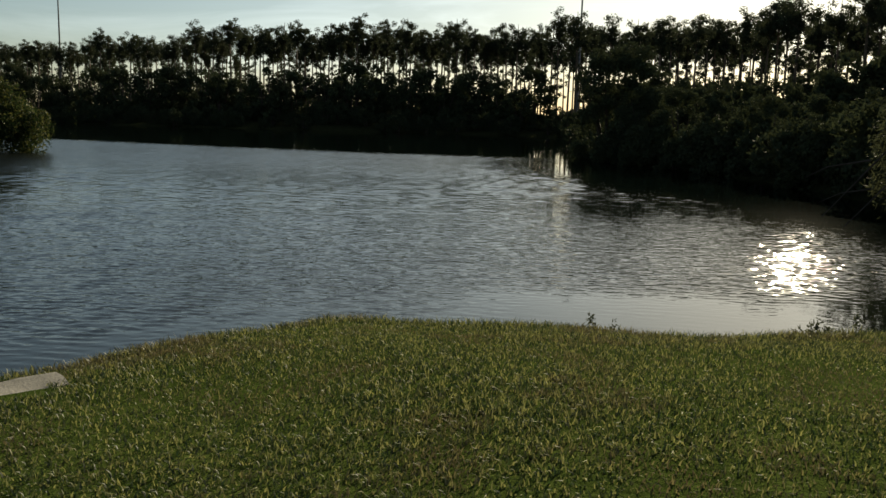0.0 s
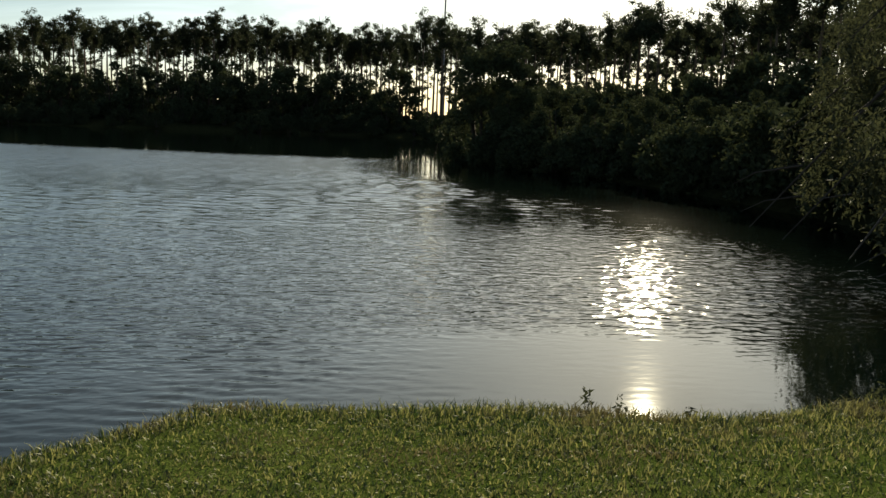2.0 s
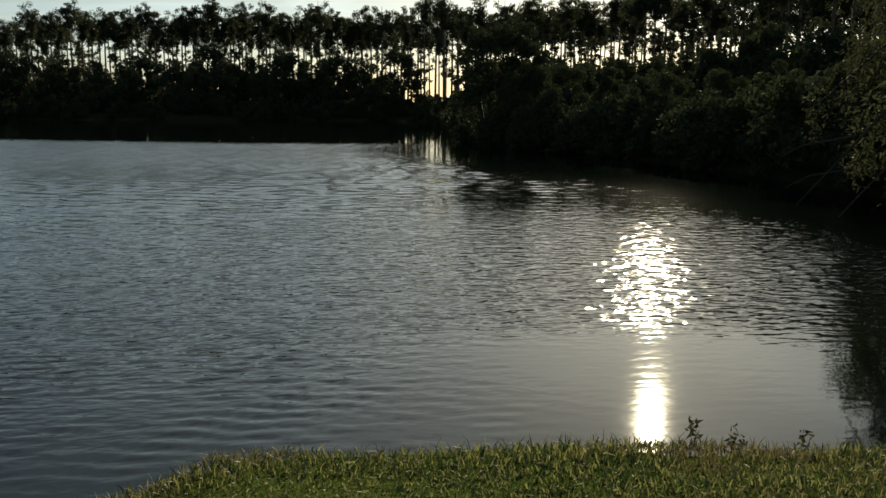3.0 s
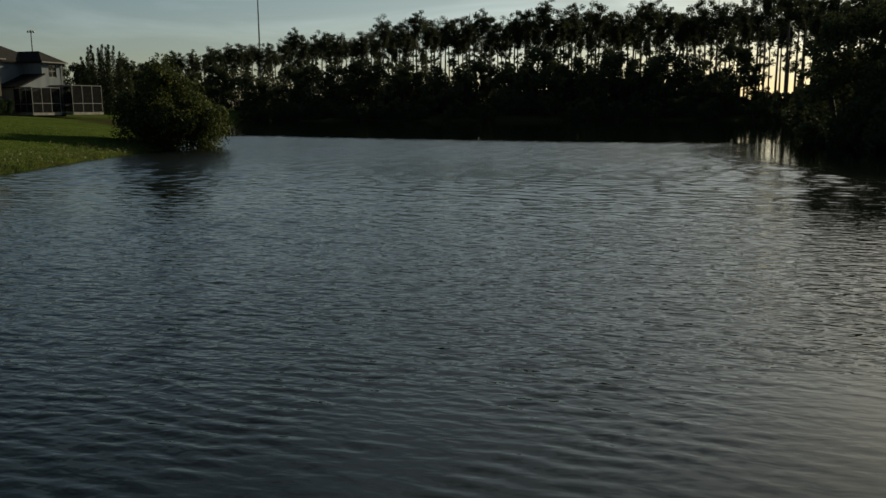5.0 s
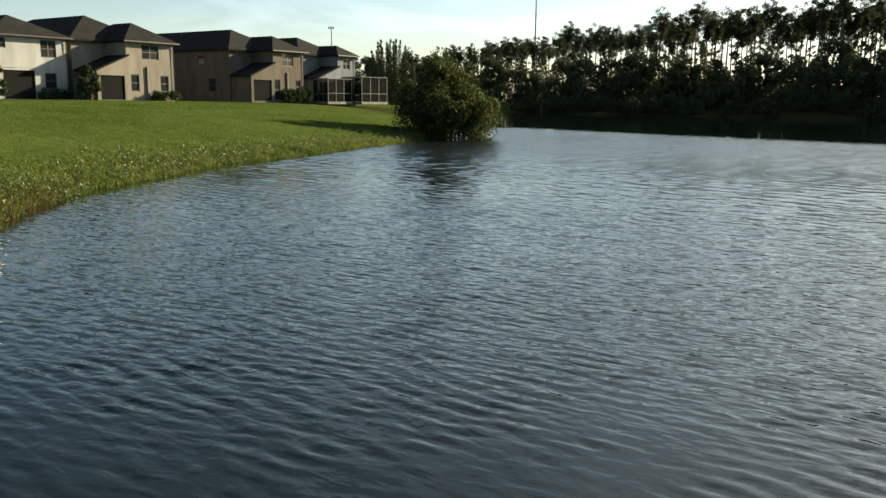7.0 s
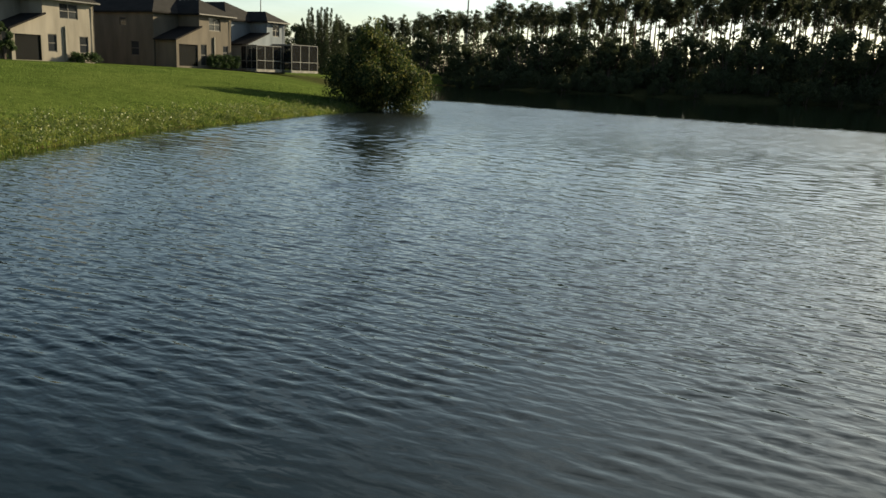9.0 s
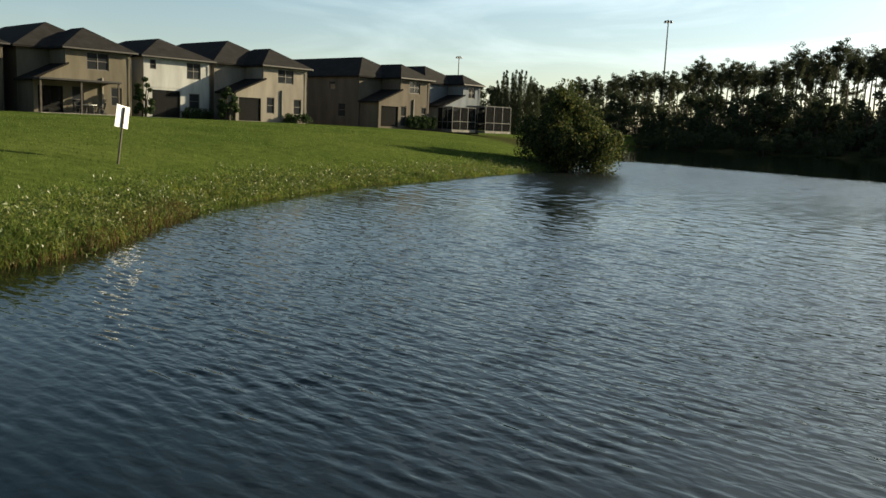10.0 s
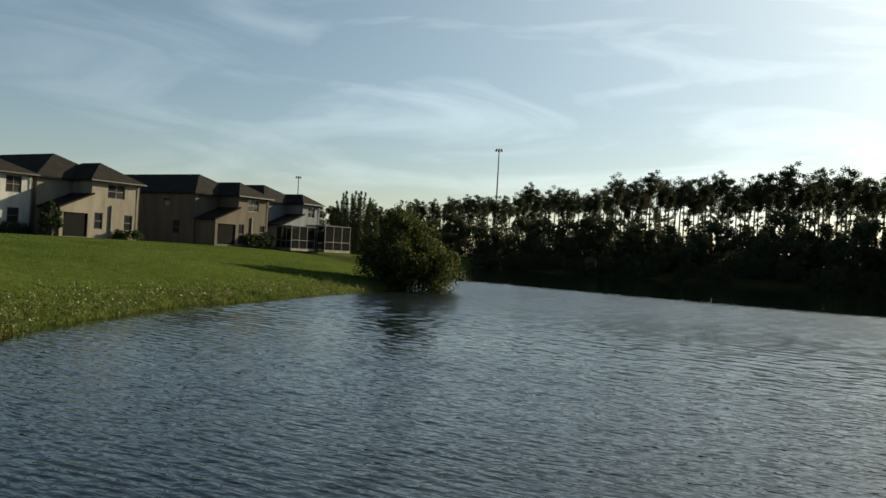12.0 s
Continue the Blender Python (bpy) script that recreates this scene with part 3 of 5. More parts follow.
pines = [pine(20, 100 + i) for i in range(7)]
spots = []
for i in range(272):
    b = 33.5 - 80 * (i + 0.7 * rng.random()) / 272
    dist = np.interp(b, [-46, -30, -24, -12, -9, -5, 10, 18, 22, 26, 30, 34], [62, 78, 92, 122, 150, 172, 178, 186, 200, 225, 270, 330])
    hh = np.interp(b, [-46, -24, -12, -8, 0, 8, 14, 19, 24, 34], [0.78, 0.8, 0.94, 1.11, 1.13, 1.11, 1.06, 0.98, 0.93, 0.95]) * rng.uniform(0.88, 1.04)
    x, y = polar(b, dist + (rng.uniform(-6, 24) if i % 2 else rng.uniform(24, 60)))
    spots.append((i % 7, x, y, rng.uniform(0, 360), hh))
scatter(pines, spots)

# the depth of the wood behind the first rows
wb = rng.uniform(-44, 36, 78000)
w_top = np.interp(wb, [-44, -30, -13, -11, -9.6, -6.8, -5.5, 4, 12, 16, 20, 36], [7.5, 8, 9, 8, 4, 4, 9.5, 10.5, 12, 15, 16.5, 17])
w_top = w_top * (0.82 + 0.24 * np.sin(wb * 2.9 + 1.4 * np.sin(wb * 1.3)) + 0.14 * np.sin(wb * 9.7))
w_dist = np.interp(wb, [-44, -24, -12, -9, 12, 22, 30, 36], [95, 125, 165, 215, 225, 248, 300, 345]) + rng.uniform(0, 22, len(wb))
wq = np.radians(wb)
far_wood = new("far_wood", leaf_mesh("far_wood", np.stack([EYE_X - np.sin(wq) * w_dist, EYE_Y + np.cos(wq) * w_dist, 1.2 + w_top * rng.random(len(wb))], 1), np.full(len(wb), 0.5), 1, 0.62, rng, 1.0, 1.3, 0.0))
far_wood.data.materials.append(PINE)
tagged(far_wood, "deep dark wood of pines and undergrowth behind the pond", "wood", kind="stuff")

under = [broadleaf("understory_tree", 6.5, 6.0, 200 + i, SHRUB, "dense dark understory tree under the pines", "tree", "understory trees behind the pond", 34, 120, 0.22, 0.05) for i in range(4)]
spots = []
for i in range(74):
    b = 33 - 76 * (i + 0.6 * rng.random()) / 74
    dist = np.interp(b, [-46, -25, -12, -10, -8, 0, 12, 20, 26, 34], [46, 58, 70, 90, 146, 150, 152, 160, 180, 220])
    x, y = polar(b, dist + rng.uniform(0, 12))
    spots.append((i % 4, x, y, rng.uniform(0, 360), rng.uniform(0.7, 1.15) * np.interp(b, [-46, -10.2, -9.8, -6.8, -6.4, 8, 16, 26, 34], [0.88, 0.88, 0.65, 0.65, 1.5, 1.5, 1.3, 1.25, 1.4])))
scatter(under, spots)

shrubs = [broadleaf("shoreline_shrub", 3.0, 4.2, 300 + i, SHRUB, "low dark green shrub on the far bank", "shrub", "shrubs on the far bank", 26, 120, 0.155, 0.0) for i in range(3)]
spots = []
for i in range(96):
    b = 26 - 68 * (i + 0.6 * rng.random()) / 96
    dist = np.interp(b, [-42, -30, -22, -15, -12.8, -11.6, -8, 0, 8, 16, 24], [28, 36, 41, 49, 53, 100, 143, 145, 146, 150, 158])
    x, y = polar(b, dist + (rng.uniform(-4, 2.5) if i % 3 else rng.uniform(4, 16)))
    while float(shore_distance(np.array([x]), np.array([y]))[0]) < -0.2:
        x, y = EYE_X + (x - EYE_X) * 1.015, EYE_Y + (y - EYE_Y) * 1.015
    if float(shore_distance(np.array([x]), np.array([y]))[0]) > -0.3:
        spots.append((i % 3, x, y, rng.uniform(0, 360), rng.uniform(0.6, 1.05)))
for i in range(18):
    b = 26 - 12.5 * (i + 0.6 * rng.random()) / 18
    dist = 60.0
    while float(shore_distance(np.array([polar(b, dist)[0]]), np.array([polar(b, dist)[1]]))[0]) < 0.4 and dist < 200:
        dist += 0.5
    x, y = polar(b, dist + rng.uniform(0, 4))
    spots.append((i % 3, x, y, rng.uniform(0, 360), rng.uniform(0.5, 0.9)))
scatter(shrubs, spots)

# trees on the spit
spit = [broadleaf("spit_tree", 8.0, 6.5, 400 + i, SHRUB, "leafy tree on the spit, dark against the light", "tree", "trees on the spit", 40, 400, 0.125, 0.04) for i in range(3)]
spots = []
for i, (b, dist, s) in enumerate([(-12.7, 58, 1.05), (-14.2, 57, 0.92), (-15.4, 54, 0.62), (-18, 50, 0.58), (-21, 47, 0.56), (-24.5, 43, 0.5), (-28, 39, 0.48), (-32, 35, 0.45), (-36, 32, 0.45), (-40, 30, 0.55)]):
    x, y = polar(b, dist)
    spots.append((i % 3, x, y, i * 77.0, s))
scatter(spit, spots)

# the round bush at the bend of the shore
bush = broadleaf("waterside_bush", 5.0, 7.2, 21, BUSH, "large round green bush leaning over the pond edge", "bush", "", 80, 560, 0.115, 0.03, 0.5)
bush.matrix_basis = pose(-24.9, 49.2, 0.1)
bush.scale = (0.77, 0.77, 0.9)

# trees behind the last house: the tall one sends up pointed spires
def spired_tree(h, w, seed):
    r = np.random.default_rng(seed)
    root = new("spired_tree")
    bm = bmesh.new()
    tube(bm, [(0, 0, -0.5), (0, 0.1, h * 0.4), (0, 0, h * 0.8)], [0.3, 0.22, 0.06], 8)
    cs, rs = [], []
    for i in range(26):
        a, q = 2.4 * i, math.sqrt((i + 0.5) / 26)
        x, y = math.cos(a) * q * w * 0.46, math.sin(a) * q * w * 0.46
        top = h * (1.0 - 0.42 * q * q) * r.uniform(0.9, 1.03)
        tube(bm, [(x * 0.2, y * 0.2, h * 0.25), (x * 0.8, y * 0.8, h * 0.5), (x, y, top * 0.95)], [0.08, 0.05, 0.015], 5)
        for k in np.linspace(0.05, 0.92, 13):
            cs.append((x + r.normal() * 0.08, y + r.normal() * 0.08, top * k))
            rs.append(1.15 * (0.97 - k) ** 0.6 * r.uniform(0.85, 1.1))
    part("trunk", bm, TWIG, root)
    part("crown", leaf_mesh("crown", cs, rs, 100, 0.12, r, 2.0, 2.0, 0.0, hang=-0.9), SHRUB, root)
    return tagged(root, "tall dark conifer with upright spires behind the last house", "conifer")


sx0, sy0 = polar(34.3, 150)
spired_tree(12.4, 10.0, 512).matrix_basis = pose(sx0, sy0, gz(sx0, sy0))
spots = []
behind = [broadleaf("background_tree", 11, 7, 500 + i, SHRUB, "dark leafy tree behind the last house", "tree", "trees behind the houses", 40, 200, 0.24, 0.08) for i in range(3)]
for i, (b, dist, s) in enumerate([(35.8, 156, 0.72), (36.8, 162, 0.7), (32.9, 158, 0.74), (31.6, 160, 0.74), (30.4, 165, 0.78), (29, 170, 0.82), (27.5, 175, 0.88)]):
    x, y = polar(b, dist)
    spots.append((i % 3, x, y, i * 50.0, s))
scatter(behind, spots)


# ---- the drooping tree at the near shore ----
def drooping_tree(h, w, seed, sprays, per, size, label):
    r = np.random.default_rng(seed)
    root = new("drooping_tree")
    bm = bmesh.new()
    cs, rs = [], []
    tube(bm, [(0, 0, -0.6), (0.1, -0.1, h * 0.2), (0.0, -0.3, h * 0.45), (-0.2, -0.2, h * 0.75), (0, 0, h * 0.95)], [0.3, 0.24, 0.19, 0.11, 0.03], 9)
    for i in range(sprays):
        a = 2.4 * i + r.random()
        k = r.uniform(0.22, 0.92)
        p0 = Vector((0, -0.2, h * k))
        reach = w * 0.5 * r.uniform(0.55, 1.0) * (1.05 - 0.55 * k)
        side = Vector((math.cos(a), math.sin(a), 0))
        p1 = p0 + side * reach * 0.55 + Vector((0, 0, h * 0.07))
        p2 = p0 + side * reach + Vector((0, 0, -h * r.uniform(0.06, 0.3)))
        p2.z = max(p2.z, 0.75)
        tube(bm, [p0, p1, p2], [0.07, 0.045, 0.012], 5)
        for j in range(5):
            q = p1.lerp(p2, r.uniform(0.1, 1.05)) + Vector(r.normal(size=3) * 0.35)
            for drop in range(3):
                z = q.z - drop * r.uniform(0.3, 0.55)
                if z > 0.2:
                    cs.append((q.x + r.normal() * 0.1, q.y + r.normal() * 0.1, z))
                    rs.append(r.uniform(0.28, 0.55))
    for i in range(9):
        a = r.random() * 6.283
        p0 = Vector((math.cos(a) * w * 0.3, math.sin(a) * w * 0.3, r.uniform(1.0, 2.2)))
        p1 = p0 + Vector((math.cos(a) * 0.9, math.sin(a) * 0.9, -0.2))
        tube(bm, [p0, p1, p1 + Vector((math.cos(a + 0.7) * 0.5, math.sin(a + 0.7) * 0.5, -0.25))], [0.025, 0.016, 0.006], 4)
    # a bare limb that dips to the water
    tube(bm, [(-0.2, -0.2, 2.4), (-2.6, -0.6, 1.9), (-4.4, -0.9, 1.0), (-5.6, -1.3, 0.35)], [0.09, 0.06, 0.035, 0.01], 5)
    for q0, q1, q2 in (((-3.4, -0.75, 1.5), (-4.6, 0.0, 1.1), (-5.3, 0.3, 0.7)), ((-4.4, -0.9, 1.0), (-5.2, -0.5, 0.85), (-6.1, -0.6, 0.75)), ((-4.0, -0.85, 1.2), (-4.6, -1.7, 0.8), (-5.0, -2.2, 0.3))):
        tube(bm, [q0, q1, q2], [0.03, 0.018, 0.006], 4)
    part("trunk", bm, TWIG, root)
    part("crown", leaf_mesh("crown", cs, rs, per, size, r, 1.25, 2.4, 0.05, hang=0.9), WEEP, root)
    return tagged(root, label, "tree", "drooping trees at the shore")


wt = drooping_tree(11.0, 14.5, 61, 36, 84, 0.05, "drooping tree hanging its twigs over the water")
wt.matrix_basis = pose(14.7, 16.2, gz(14.7, 16.2), 0, 0, 20)
copy_thing(wt, pose(20.5, 25.5, gz(20.5, 25.5), 0, 0, 140)).scale = (0.95, 0.95, 0.95)


# ---- light masts far behind the trees ----
def light_mast(x, y, top):
    base = gz(x, y)
    root = tagged(new("light_mast"), "tall grey highway light mast behind the pines", "light mast", "highway masts")
    root.matrix_basis = pose(x, y, base)
    h = top - base
    part("pole", tube(bmesh.new(), [(0, 0, -0.5), (0, 0, h * 0.5), (0, 0, h)], [0.32, 0.25, 0.16], 10), POLE_M, root)
    ring = bmesh.new()
    n = 24
    tube(ring, [(math.cos(6.2832 * k / n) * 0.9, math.sin(6.2832 * k / n) * 0.9, h - 0.3) for k in range(n + 1)], [0.07] * (n + 1), 5)
    part("ring", ring, POLE_M, root)
    for k in range(6):
        a = 6.2832 * k / 6
        bm = bmesh.new()
        bmesh.ops.create_cone(bm, cap_ends=True, segments=10, radius1=0.42, radius2=0.18, depth=0.6,
                              matrix=Matrix.Translation((math.cos(a) * 1.0, math.sin(a) * 1.0, h - 0.55)))
        part("lamp", bm, POLE_M, root)
    return root


light_mast(-107.7, 241.5, 36)
light_mast(-203.4, 264.5, 29.5)
light_mast(32.8, 199.5, 37)


# ---- houses ----
ROW_U = Vector((0.148, 0.989, 0)).normalized()  # along the row
ROW_O = Vector((0.989, -0.148, 0)).normalized()  # towards the pond
ROW_P = Vector((-69.6, 36.0, 0))
HOUSE_Z = 2.02


def row_pose(s, o, z=HOUSE_Z):
    p = ROW_P + ROW_U * s + ROW_O * o
    return pose(p.x, p.y, z, 0, 0, math.degrees(math.atan2(ROW_U.y, ROW_U.x)))


def wall_panel(x0, x1, z1, openings, y, thick=0.2):
    """An upright wall along x from the ground to z1, with real openings (a, b, low, high)."""
    bm = bmesh.new()
    xs = sorted({x0, x1, *(v for o in openings for v in o[:2])})
    zs = sorted({-0.5, z1, *(v for o in openings for v in o[2:])})
    verts = {}

    def vert(i, k, j):
        if (i, k, j) not in verts:
            verts[i, k, j] = bm.verts.new((xs[i], y + thick * k, zs[j]))
        return verts[i, k, j]

    def solid(i, j):
        if not (0 <= i < len(xs) - 1 and 0 <= j < len(zs) - 1):
            return False
        mx, mz = (xs[i] + xs[i + 1]) / 2, (zs[j] + zs[j + 1]) / 2
        return not any(o[0] < mx < o[1] and o[2] < mz < o[3] for o in openings)

    for i in range(len(xs) - 1):
        for j in range(len(zs) - 1):
            if not solid(i, j):
                continue
            bm.faces.new([vert(i, 0, j), vert(i + 1, 0, j), vert(i + 1, 0, j + 1), vert(i, 0, j + 1)])
            bm.faces.new([vert(i, 1, j), vert(i, 1, j + 1), vert(i + 1, 1, j + 1), vert(i + 1, 1, j)])
            if not solid(i - 1, j):
                bm.faces.new([vert(i, 0, j), vert(i, 0, j + 1), vert(i, 1, j + 1), vert(i, 1, j)])
            if not solid(i + 1, j):
                bm.faces.new([vert(i + 1, 0, j), vert(i + 1, 1, j), vert(i + 1, 1, j + 1), vert(i + 1, 0, j + 1)])
            if not solid(i, j - 1):
                bm.faces.new([vert(i, 0, j), vert(i, 1, j), vert(i + 1, 1, j), vert(i + 1, 0, j)])
            if not solid(i, j + 1):
                bm.faces.new([vert(i, 0, j + 1), vert(i + 1, 0, j + 1), vert(i + 1, 1, j + 1), vert(i, 1, j + 1)])
    return bm


def hip_roof(x0, x1, y0, y1, z, slope=0.5, over=0.4):
    x0, x1, y0, y1 = x0 - over, x1 + over, y0 - over, y1 + over
    w = min(x1 - x0, y1 - y0) / 2
    top = z + w * slope
    if x1 - x0 < y1 - y0:
        r = [((x0 + x1) / 2, y0 + w, top), ((x0 + x1) / 2, y1 - w, top)]
    else:
        r = [(x0 + w, (y0 + y1) / 2, top), (x1 - w, (y0 + y1) / 2, top)]
    bm = bmesh.new()
    lo = [bm.verts.new(p) for p in ((x0, y0, z - 0.16), (x1, y0, z - 0.16), (x1, y1, z - 0.16), (x0, y1, z - 0.16))]
    hi = [bm.verts.new(p) for p in ((x0, y0, z), (x1, y0, z), (x1, y1, z), (x0, y1, z))]
    ra, rb = bm.verts.new(r[0]), bm.verts.new(r[1])
    for k in range(4):
        bm.faces.new((lo[k], lo[(k + 1) % 4], hi[(k + 1) % 4], hi[k]))
    bm.faces.new(lo[::-1])
    if x1 - x0 < y1 - y0:
        bm.faces.new((hi[0], hi[1], ra))
        bm.faces.new((hi[1], hi[2], rb, ra))
        bm.faces.new((hi[2], hi[3], rb))
        bm.faces.new((hi[3], hi[0], ra, rb))
    else:
        bm.faces.new((hi[0], hi[1], rb, ra))
        bm.faces.new((hi[1], hi[2], rb))
        bm.faces.new((hi[2], hi[3], ra, rb))
        bm.faces.new((hi[3], hi[0], ra))
    return bm


def lean_roof(x0, x1, y0, y1, z0, z1):
    """A shed roof that rises from x0 to x1."""
    bm = bmesh.new()
    v = [bm.verts.new(p) for p in ((x0, y0, z0), (x1, y0, z1), (x1, y1, z1), (x0, y1, z0), (x0, y0, z0 - 0.15), (x1, y0, z1 - 0.15), (x1, y1, z1 - 0.15), (x0, y1, z0 - 0.15))]
    for f in ((0, 1, 2, 3), (7, 6, 5, 4), (0, 4, 5, 1), (1, 5, 6, 2), (2, 6, 7, 3), (3, 7, 4, 0)):
        bm.faces.new([v[k] for k in f])
    return bm


def window(house, a, b, low, high, y, pairs=1, blind=False, side=False):
    """Frame with meeting rails and glass, set in its opening. side: in a wall along y at x = y."""
    def put(bm):
        if side:
            bmesh.ops.rotate(bm, verts=bm.verts, matrix=Matrix.Rotation(radians(-90), 3, "Z"))
            bmesh.ops.translate(bm, verts=bm.verts, vec=(y, 0, 0))
        return bm
    y0 = 0.0 if side else y
    if side:
        a, b = -b, -a
    f = bmesh.new()
    t = 0.07
    box(f, a, b, y0 + 0.05, y0 + 0.12, low, low + t)
    box(f, a, b, y0 + 0.05, y0 + 0.12, high - t, high)
    for k in range(pairs + 1):
        c = a + (b - a - t) * k / pairs
        box(f, c, c + t, y0 + 0.052, y0 + 0.118, low + t, high - t)
    box(f, a + t, b - t, y0 + 0.056, y0 + 0.114, (low + high) / 2 - 0.03, (low + high) / 2 + 0.03)
    win = part("window", put(f), FRAME_M, house)
    for k in range(pairs):
        c0, c1 = a + (b - a) * k / pairs + t / 2, a + (b - a) * (k + 1) / pairs - t / 2
        part("pane", put(boxes((c0, c1, y0 + 0.08, y0 + 0.09, low + t / 2, high - t / 2))), GLASS, win)
        if blind:
            part("blind", put(boxes((c0, c1, y0 + 0.14, y0 + 0.16, (low + high) / 2, high - t))), WHITE, win, "pale half-drawn blind")
    return win


def house_base(name, label, s, o=0.0, W=8.0):
    """Each house is turned a little from the row, about its corner away from the street's end."""
    root = tagged(new(name), label, "house", "houses along the pond")
    root.matrix_basis = row_pose(s + W, o) @ pose(0, 0, 0, 0, 0, 5.5) @ pose(-W, 0, 0)
    return root


EAVE = 5.4


def shell(root, W, y0, depth, paint, rear_open, side_open=(), south=True):
    """The four walls of a body from y0 inwards."""
    part("wall", wall_panel(0, W, EAVE, rear_open, y0), paint, root)
    bm = wall_panel(-(y0 + depth), -(y0 + 0.2), EAVE, [(-b, -a, c, d) for a, b, c, d in side_open], 0.0)
    bmesh.ops.rotate(bm, verts=bm.verts, matrix=Matrix.Rotation(radians(-90), 3, "Z"))
    part("wall", bm, paint, root)
    part("wall", boxes((W - 0.2, W, y0 + 0.2, y0 + depth, -0.5, EAVE)), paint, root)
    part("wall", boxes((0.2, W - 0.2, y0 + depth - 0.2, y0 + depth, -0.5, EAVE)), paint, root)
    part("floor_slab", boxes((0.2, W - 0.2, y0 + 0.2, y0 + depth - 0.2, -0.4, 0.05)), CONCRETE, root)
    part("upper_floor", boxes((0.2, W - 0.2, y0 + 0.2, y0 + depth - 0.2, 2.65, 2.8)), CONCRETE, root)


def lanai(root, a, b, y, paint, depth=2.6):
    """The inside of a covered porch behind its opening."""
    part("porch_wall", boxes((a - 0.15, b + 0.15, y + depth, y + depth + 0.12, 0.05, 2.65)), paint, root)
    part("porch_wall", boxes((a - 0.15, a - 0.03, y + 0.2, y + depth, 0.05, 2.65)), paint, root)
    part("porch_wall", boxes((b + 0.03, b + 0.15, y + 0.2, y + depth, 0.05, 2.65)), paint, root)
    # dark screen added across the opening, to deepen the shade inside
    part("porch_shade_screen", boxes((a, b, y + 0.1, y + 0.106, 0.03, 2.45)), SCREEN, root, "dark insect screen, also deepening the porch shade")
    w = (b - a) * 0.6
    part("sliding_door", boxes((a + 0.2, a + 0.2 + w, y + depth - 0.06, y + depth - 0.01, 0.08, 2.15)), GLASS, root)


CHASE = stucco("pipe_casing", (0.24, 0.22, 0.19))


def vent_pipe(root, x, y, z0, z1):
    part("chase", boxes((x, x + 0.16, y - 0.14, y - 0.003, z0, z1), bevel=0.02), CHASE, root, "dull boxed pipe on the wall")


def downspout(root, x, y, z0, z1):
    part("downspout", tube(bmesh.new(), [(x, y, z0), (x, y, z1 - 0.3), (x, y - 0.25, z1)], [0.045, 0.045, 0.045], 6), FRAME_M, root)


def satellite_dish(root, x, y, z):
    bm = bmesh.new()
    tube(bm, [(x, y, z - 0.2), (x, y, z + 0.35), (x, y - 0.1, z + 0.45)], [0.03, 0.03, 0.03], 6)
    mount = part("dish_mount", bm, FRAME_M, root)
    bm = bmesh.new()
    bmesh.ops.create_uvsphere(bm, u_segments=16, v_segments=10, radius=0.6)
    bmesh.ops.delete(bm, geom=[v for v in bm.verts if v.co.z > -0.38], context="VERTS")
    bmesh.ops.transform(bm, verts=bm.verts, matrix=Matrix.Translation((x, y + 0.3, z + 0.75)) @ Euler((radians(60), 0, radians(25))).to_matrix().to_4x4())
    part("dish", bm, FRAME_M, mount)


def flat_house(name, label, s0, W, paint, lan, wins, small, ground_win, pipe=None, dish=False):
    root = house_base(name, label, s0, 0.0, W)
    opens = [lan, *wins, *small, *ground_win]
    shell(root, W, 0, 13, paint, opens)
    lanai(root, lan[0], lan[1], 0, paint)
    for w in wins:
        window(root, *w, 0, 2, True)
    for w in small + ground_win:
        window(root, *w, 0, 1)
    part("roof", hip_roof(0, W, 0, 13, EAVE), SHINGLE, root)
    part("gutter", boxes((-0.42, W + 0.42, -0.5, -0.403, EAVE - 0.14, EAVE - 0.02)), FASCIA, root)
    part("wall_band", boxes((0.0, W, -0.03, -0.003, 2.66, 2.78)), paint, root)
    if pipe:
        vent_pipe(root, pipe, 0, 0.1, 3.0)
    downspout(root, W - 0.12, -0.09, 0.1, EAVE - 0.15)
    if dish:
        satellite_dish(root, W - 0.9, 0.35, EAVE + 0.35)
    return root


